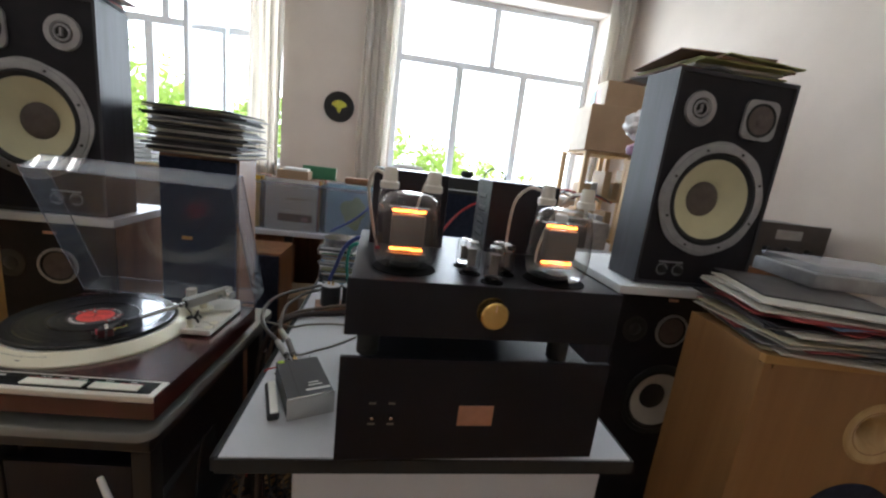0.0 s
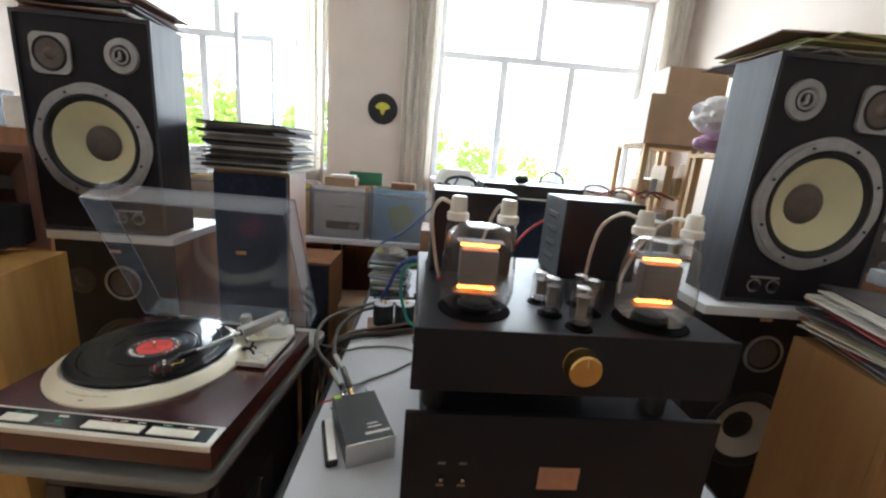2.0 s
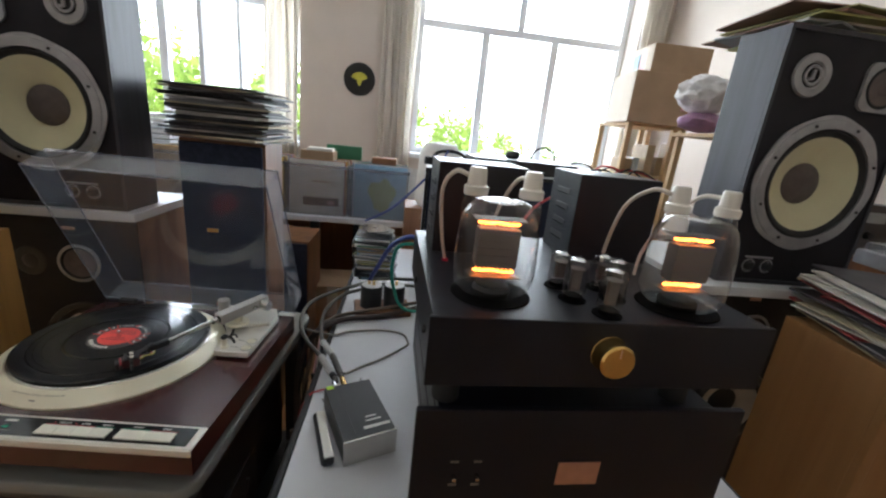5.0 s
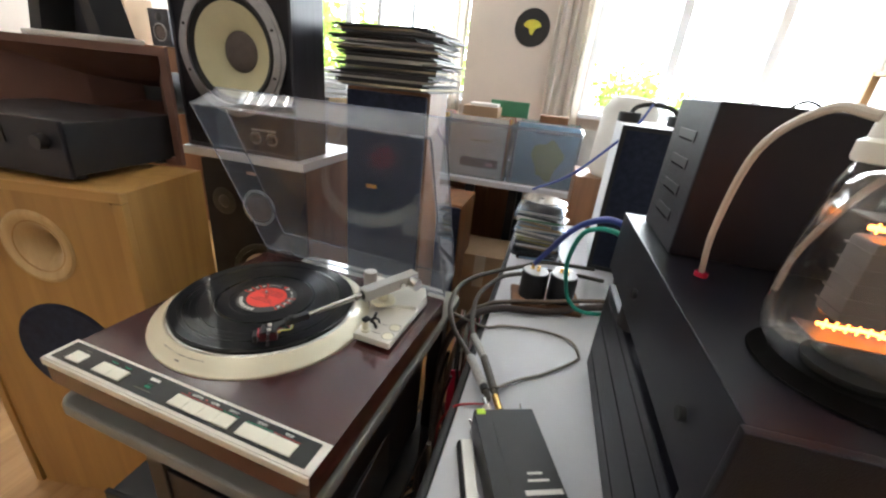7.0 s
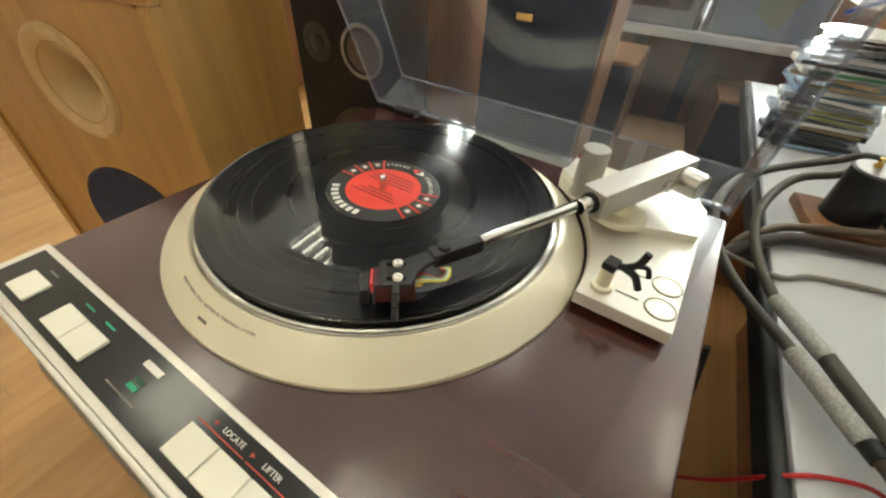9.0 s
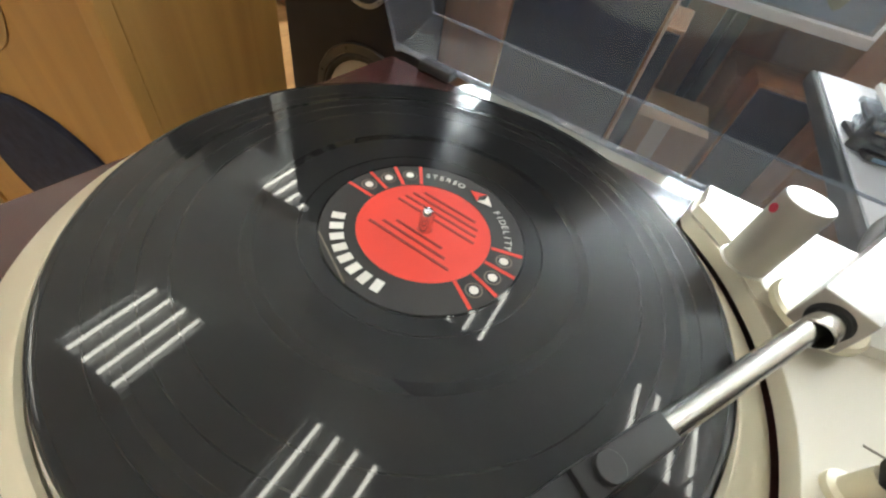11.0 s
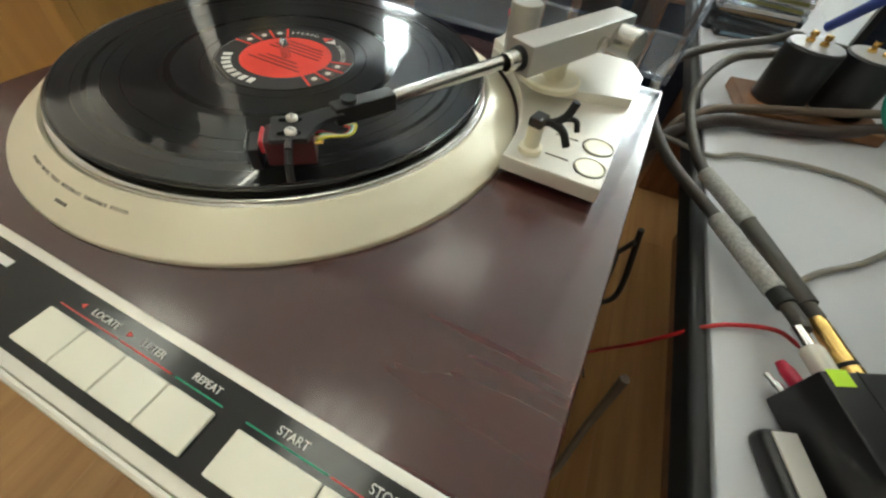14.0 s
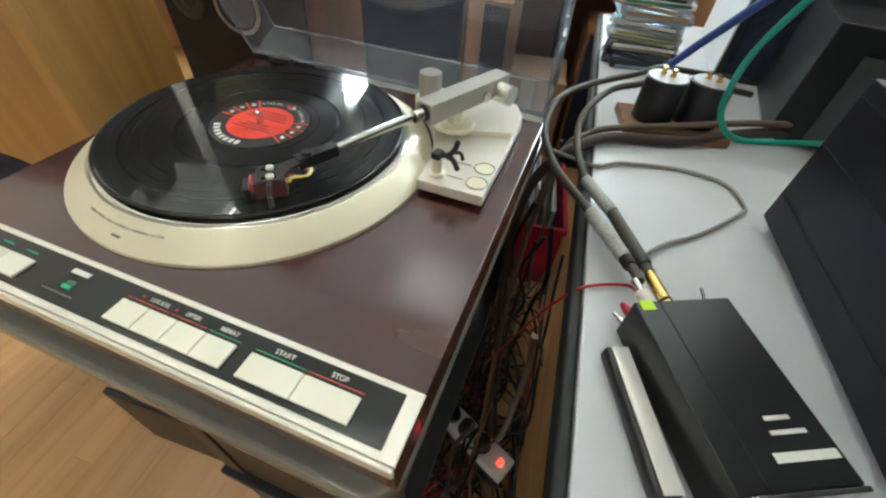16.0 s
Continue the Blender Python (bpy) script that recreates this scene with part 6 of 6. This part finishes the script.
# tangle of thin wires on the floor
rnd = random.Random(11)
for k in range(125):
    x, y = rnd.uniform(0.18, 0.38), rnd.uniform(-0.35, 0.7)
    pts, zz = [], rnd.uniform(0.005, 0.05)
    a = rnd.uniform(0, 6.28)
    for j in range(7):
        pts.append((min(0.42, max(0.12, x)), y, zz))
        a += rnd.gauss(0, 0.9)
        x += 0.09 * math.cos(a)
        y += 0.11 * math.sin(a)
        zz = max(0.004, zz + rnd.gauss(0, 0.045))
    if k % 9 == 0:
        pts = [(pts[0][0], pts[0][1], rnd.uniform(0.4, 0.7))] + pts
    cable(pts, rnd.uniform(0.002, 0.0045), CABLE_RED if k % 16 == 7 else rnd.choice((CABLE_BLACK, CABLE_BLACK, CABLE_BLACK, CABLE_BROWN)), "thin cable tangled on the floor between stand and table")
for k in range(6):
    x, y = rnd.uniform(0.285, 0.345), rnd.uniform(-0.2, 0.5)
    pts = [(x + rnd.uniform(-0.02, 0.02), y + 0.02 * j * rnd.uniform(-1, 2), 0.72 - 0.115 * j) for j in range(7)]
    cable(pts, rnd.uniform(0.002, 0.0045), CABLE_BLACK if k % 4 else CABLE_BROWN, "black cable hanging between stand and table")
# power strip
t = thing("power_strip", "white power strip with black plugs and a red lit switch", "power strip", pose(0.285, 0.07, 0.07, 0, 0, -28))
part("body", box(-0.13, 0.13, -0.03, 0.03, 0, 0.035, 0.005), FRAME, t)
for x in (-0.05, 0.0, 0.05):
    part("plugged_in_plug", lathe([(0, 0.078), (0.012, 0.076), (0.018, 0.06), (0.02, 0.038), (0, 0.0375)], 20, m=Matrix.Translation((x, 0, 0))), RUBBER, t)
for k in range(4):
    part("socket", lathe([(0, 0.0352), (0.019, 0.0352), (0.021, 0.037), (0.022, 0.035)], 24, m=Matrix.Translation((-0.1 + 0.05 * k, 0, 0))), RUBBER, t)
part("switch", box(0.1, 0.112, -0.008, 0.008, 0.035, 0.040, 0.002), glow("switch_red", (1.0, 0.04, 0.02), 0.8), t, "red lit switch")
part("foot_block", box(-0.12, 0.12, -0.025, 0.025, -0.07, -0.0005), RUBBER, t)
# red crate with records on the floor
t = thing("crate", "red plastic crate full of records on the floor", "crate", pose(0.305, 0.88, 0.0, 0, 0, 6))
w, d, h = 0.105, 0.19, 0.27
part("shell", merge(shell(w, h, 2 * d, 0.0, 0.004), None, pose(0, -d, h, -90, 0, 0)), RED_PLASTIC, t, smooth=False)
part("rim", ring(-w - 0.008, w + 0.008, -d - 0.008, d + 0.008, 0.0075, -h - 0.002, -h + 0.02, pose(0, 0, 0, -90)), RED_PLASTIC, t, smooth=False)
for k in range(18):
    o = part("record_sleeve", box(0, 0.005, -0.16, 0.16, 0, 0.315, 0.001), rnd.choice(COVERS + SLEEVES), m=pose(0.285 - 0.09 + 0.0102 * k, 0.87 + rnd.uniform(-0.01, 0.01), 0.007, 0, rnd.uniform(-4, 4), 6))
    tagged(o, "record sleeve standing in the red crate", "record sleeve", "sleeves in the red crate")
# equipment on the stand's shelf
t = thing("amplifier", "black amplifier on the lower shelf of the stand", "amplifier", pose(0.02, -0.21, 0.421))
part("case", box(-0.2, 0.2, 0.0, 0.38, 0.01, 0.16, 0.004), BLACK_SATIN, t)
part("front_panel", box(-0.205, 0.205, -0.01, -0.0005, 0.008, 0.165, 0.003), BLACK, t)
for k in range(4):
    part("foot", rod(0.015, 0, 0.01, 12, m=Matrix.Translation((-0.17 + 0.34 * (k % 2), 0.05 + 0.28 * (k // 2), 0))), RUBBER, t)

# ---- shelf with cartons by the east wall ----
t = thing("shelf_unit", "raw pine shelf unit with clutter", "shelf", pose(2.35, 2.5, 0))
for x in (-0.14, 0.235, 0.30):
    for y in (-0.2, 0.25):
        part("post", box(x, x + 0.04, y, y + 0.04, 0, 1.56, 0.003), PINE, t)
for z in (0.35, 0.8, 1.15, 1.535):
    part("shelf_board", box(-0.135, 0.335, -0.19, 0.28, z, z + 0.022, 0.002), PINE, t)


def carton(x, y, z, sx, sy, h, m_, label, yaw=0.0, mark=None):
    t = thing("carton", label, "box", pose(x, y, z, 0, 0, yaw), "cartons")
    part("body", box(-sx / 2, sx / 2, -sy / 2, sy / 2, 0, h, 0.004), m_, t)
    part("flap_seam", box(-sx / 2 + 0.002, sx / 2 - 0.002, -0.002, 0.002, h, h + 0.002), CARD_PALE, t)
    # daylight on the left side is painted as a paler panel
    part("lit_side_panel", box(-sx / 2 - 0.0022, -sx / 2 - 0.0002, -sy / 2 + 0.004, sy / 2 - 0.004, 0.004, h - 0.004), CARD_PALE, t, "pale panel painted for daylight on this side")
    if mark:
        part("shipping_mark", box(sx * 0.2, sx * 0.2 + 0.07, -sy / 2 - 0.002, -sy / 2 - 0.0004, h * 0.3, h * 0.3 + 0.13), mark, t)
    return t


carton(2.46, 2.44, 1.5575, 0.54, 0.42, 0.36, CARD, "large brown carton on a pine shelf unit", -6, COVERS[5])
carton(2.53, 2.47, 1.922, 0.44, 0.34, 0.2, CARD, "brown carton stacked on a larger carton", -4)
for k, m_ in enumerate((COVERS[1], COVERS[5], COVERS[1])):
    tagged(part("picture_label", box(-0.0006, 0.0006, -0.045, 0.045, -0.06, 0.06, m=None), m_, m=pose(2.307, 2.36 + 0.1 * k, 2.01, 0, 0, -4)), "pastel printed picture stuck to a carton side", "sticker", "carton pictures")
rnd = random.Random(17)
for k in range(16):
    x, z = 2.29 + 0.085 * (k % 5) + rnd.uniform(-0.015, 0.015), (0.372, 0.822, 1.172)[k % 3]
    sx, h = rnd.uniform(0.05, 0.08), rnd.uniform(0.08, 0.26)
    t = tagged(part("parcel", box(x - sx / 2, x + sx / 2, 2.34, 2.34 + rnd.uniform(0.1, 0.25), z + 0.0005, z + h, 0.006), rnd.choice([PAPER, BLACK_SATIN, CARD, TEAK, CAST, COVERS[3]])), "small parcel of parts lying on a shelf", "parcel", "parcels on the shelf")
# white plastic bag beside the cartons
bm = bmesh.new()
bmesh.ops.create_icosphere(bm, subdivisions=4, radius=0.15)
for v in bm.verts:
    n = noise.noise(v.co * 18) * 0.045 + noise.noise(v.co * 44) * 0.022
    v.co = Vector((v.co.x * 1.15, v.co.y * 0.9, v.co.z * 0.75)) * (1 + n * 4)
lo = min(v.co.z for v in bm.verts)
bmesh.ops.translate(bm, verts=bm.verts, vec=(0, 0, -lo))
tagged(part("plastic_bag", bm, mat("white_plastic_film", (0.6, 0.58, 0.58), 0.3, var=0.2, scale=20), m=pose(2.37, 1.75, 1.605)), "crumpled white plastic bag full of parts", "bag")
bm = bmesh.new()
bmesh.ops.create_icosphere(bm, subdivisions=4, radius=0.1)
for v in bm.verts:
    n = noise.noise(v.co * 15) * 0.05 + noise.noise(v.co * 40) * 0.02
    v.co = Vector((v.co.x * 1.45, v.co.y * 1.1, v.co.z * 0.62)) * (1 + n * 4)
lo = min(v.co.z for v in bm.verts)
bmesh.ops.translate(bm, verts=bm.verts, vec=(0, 0, -lo))
tagged(part("plastic_bag", bm, mat("mauve_plastic_film", (0.36, 0.2, 0.33), 0.35, var=0.2, scale=20), m=pose(2.39, 1.75, 1.495)), "crumpled mauve plastic bag under a white one", "bag")
t = thing("rack", "pine rack carrying plastic bags", "rack", pose(2.47, 1.75, 0))
part("board", box(-0.13, 0.35, -0.2, 0.2, 1.47, 1.494, 0.002), PINE, t)
for x in (-0.1, 0.31):
    for y in (-0.19, 0.155):
        part("post", box(x, x + 0.035, y, y + 0.035, 0, 1.4695, 0.003), PINE, t)

# clutter on the east end of the desk
rnd = random.Random(23)
for k in range(7):
    x = 1.25 + 0.17 * k
    tagged(part("parcel", box(x - 0.07, x + 0.07, 1.95, 2.2, DZ + 0.0005, DZ + rnd.uniform(0.16, 0.4), 0.008), rnd.choice([BLACK_SATIN, PAPER, CARD, CAST, CABLE_BLACK])), "box of parts in the clutter on the desk", "parcel", "clutter on the desk")
for k in range(9):
    x0, up = 1.5 + 0.09 * k * rnd.uniform(0.7, 1.2), rnd.uniform(0.01, 0.07)
    cable([(x0, 2.02, DZ + 0.37), (x0 + rnd.uniform(0.03, 0.1), 2.0, DZ + 0.38 + up), (x0 + rnd.uniform(0.12, 0.2), 2.02 + rnd.uniform(-0.05, 0.05), DZ + 0.385 + up * 0.8), (x0 + rnd.uniform(0.24, 0.36), 2.06, DZ + 0.37)], 0.006, rnd.choice((CABLE_BLACK, CABLE_BLACK, CABLE_RED)), "loose cable lying over the clutter on the desk")

# ---- by the east wall: dark amplifier on a stand, flat grey device on sleeves ----
t = thing("amplifier", "old dark amplifier on a stand against the wall", "amplifier", pose(2.72, 0.92, 0.97))
part("case", box(-0.2, 0.26, 0.0, 0.3, 0.012, 0.24, 0.005), BLACK_SATIN, t)
part("front_panel", box(-0.21, 0.27, -0.012, -0.0005, 0.008, 0.245, 0.003), mat("worn_dark_panel", (0.07, 0.06, 0.055), 0.45, metal=0.4), t)
for k in range(3):
    kb = part("dial", lathe([(0, 0.02), (0.017, 0.02), (0.02, 0.0)], 24), BLACK_SATIN, t)
    kb.matrix_basis = Matrix.Translation((-0.1 + 0.13 * k, -0.012, 0.1)) @ FRONT
part("meter", box(-0.06, 0.1, -0.0145, -0.012, 0.16, 0.21, 0.001), CAST, t)
part("base", box(-0.19, 0.25, 0.01, 0.29, 0.0, 0.012), RUBBER, t)
tagged(part("wooden_stand", box(2.48, 3.02, 0.88, 1.26, 0, 0.969, 0.004), TEAK), "brown wooden stand against the wall", "stand")
t = thing("disc_player", "grey flat player under a clear cover on record sleeves", "player", pose(2.12, 0.16, 1.08, 0, 0, -10))
part("case", box(-0.2, 0.2, -0.13, 0.13, 0.0, 0.045, 0.006), CAST, t)
part("cover", box(-0.19, 0.19, -0.12, 0.12, 0.0455, 0.07, 0.008), CLEAR_BOX, t)

# white trays behind the first monitor
for k in range(6):
    tagged(part("paper_tray", box(-1.42, -1.1, 2.3, 2.55, DZ + 0.28 + 0.035 * k, DZ + 0.305 + 0.035 * k, 0.003), FRAME), "white stacked paper tray on the desk", "tray", "paper trays")
tagged(part("tray_base", box(-1.44, -1.08, 2.28, 2.56, DZ + 0.0005, DZ + 0.279, 0.004), BLACK_SATIN), "black box carrying white trays on the desk", "box")
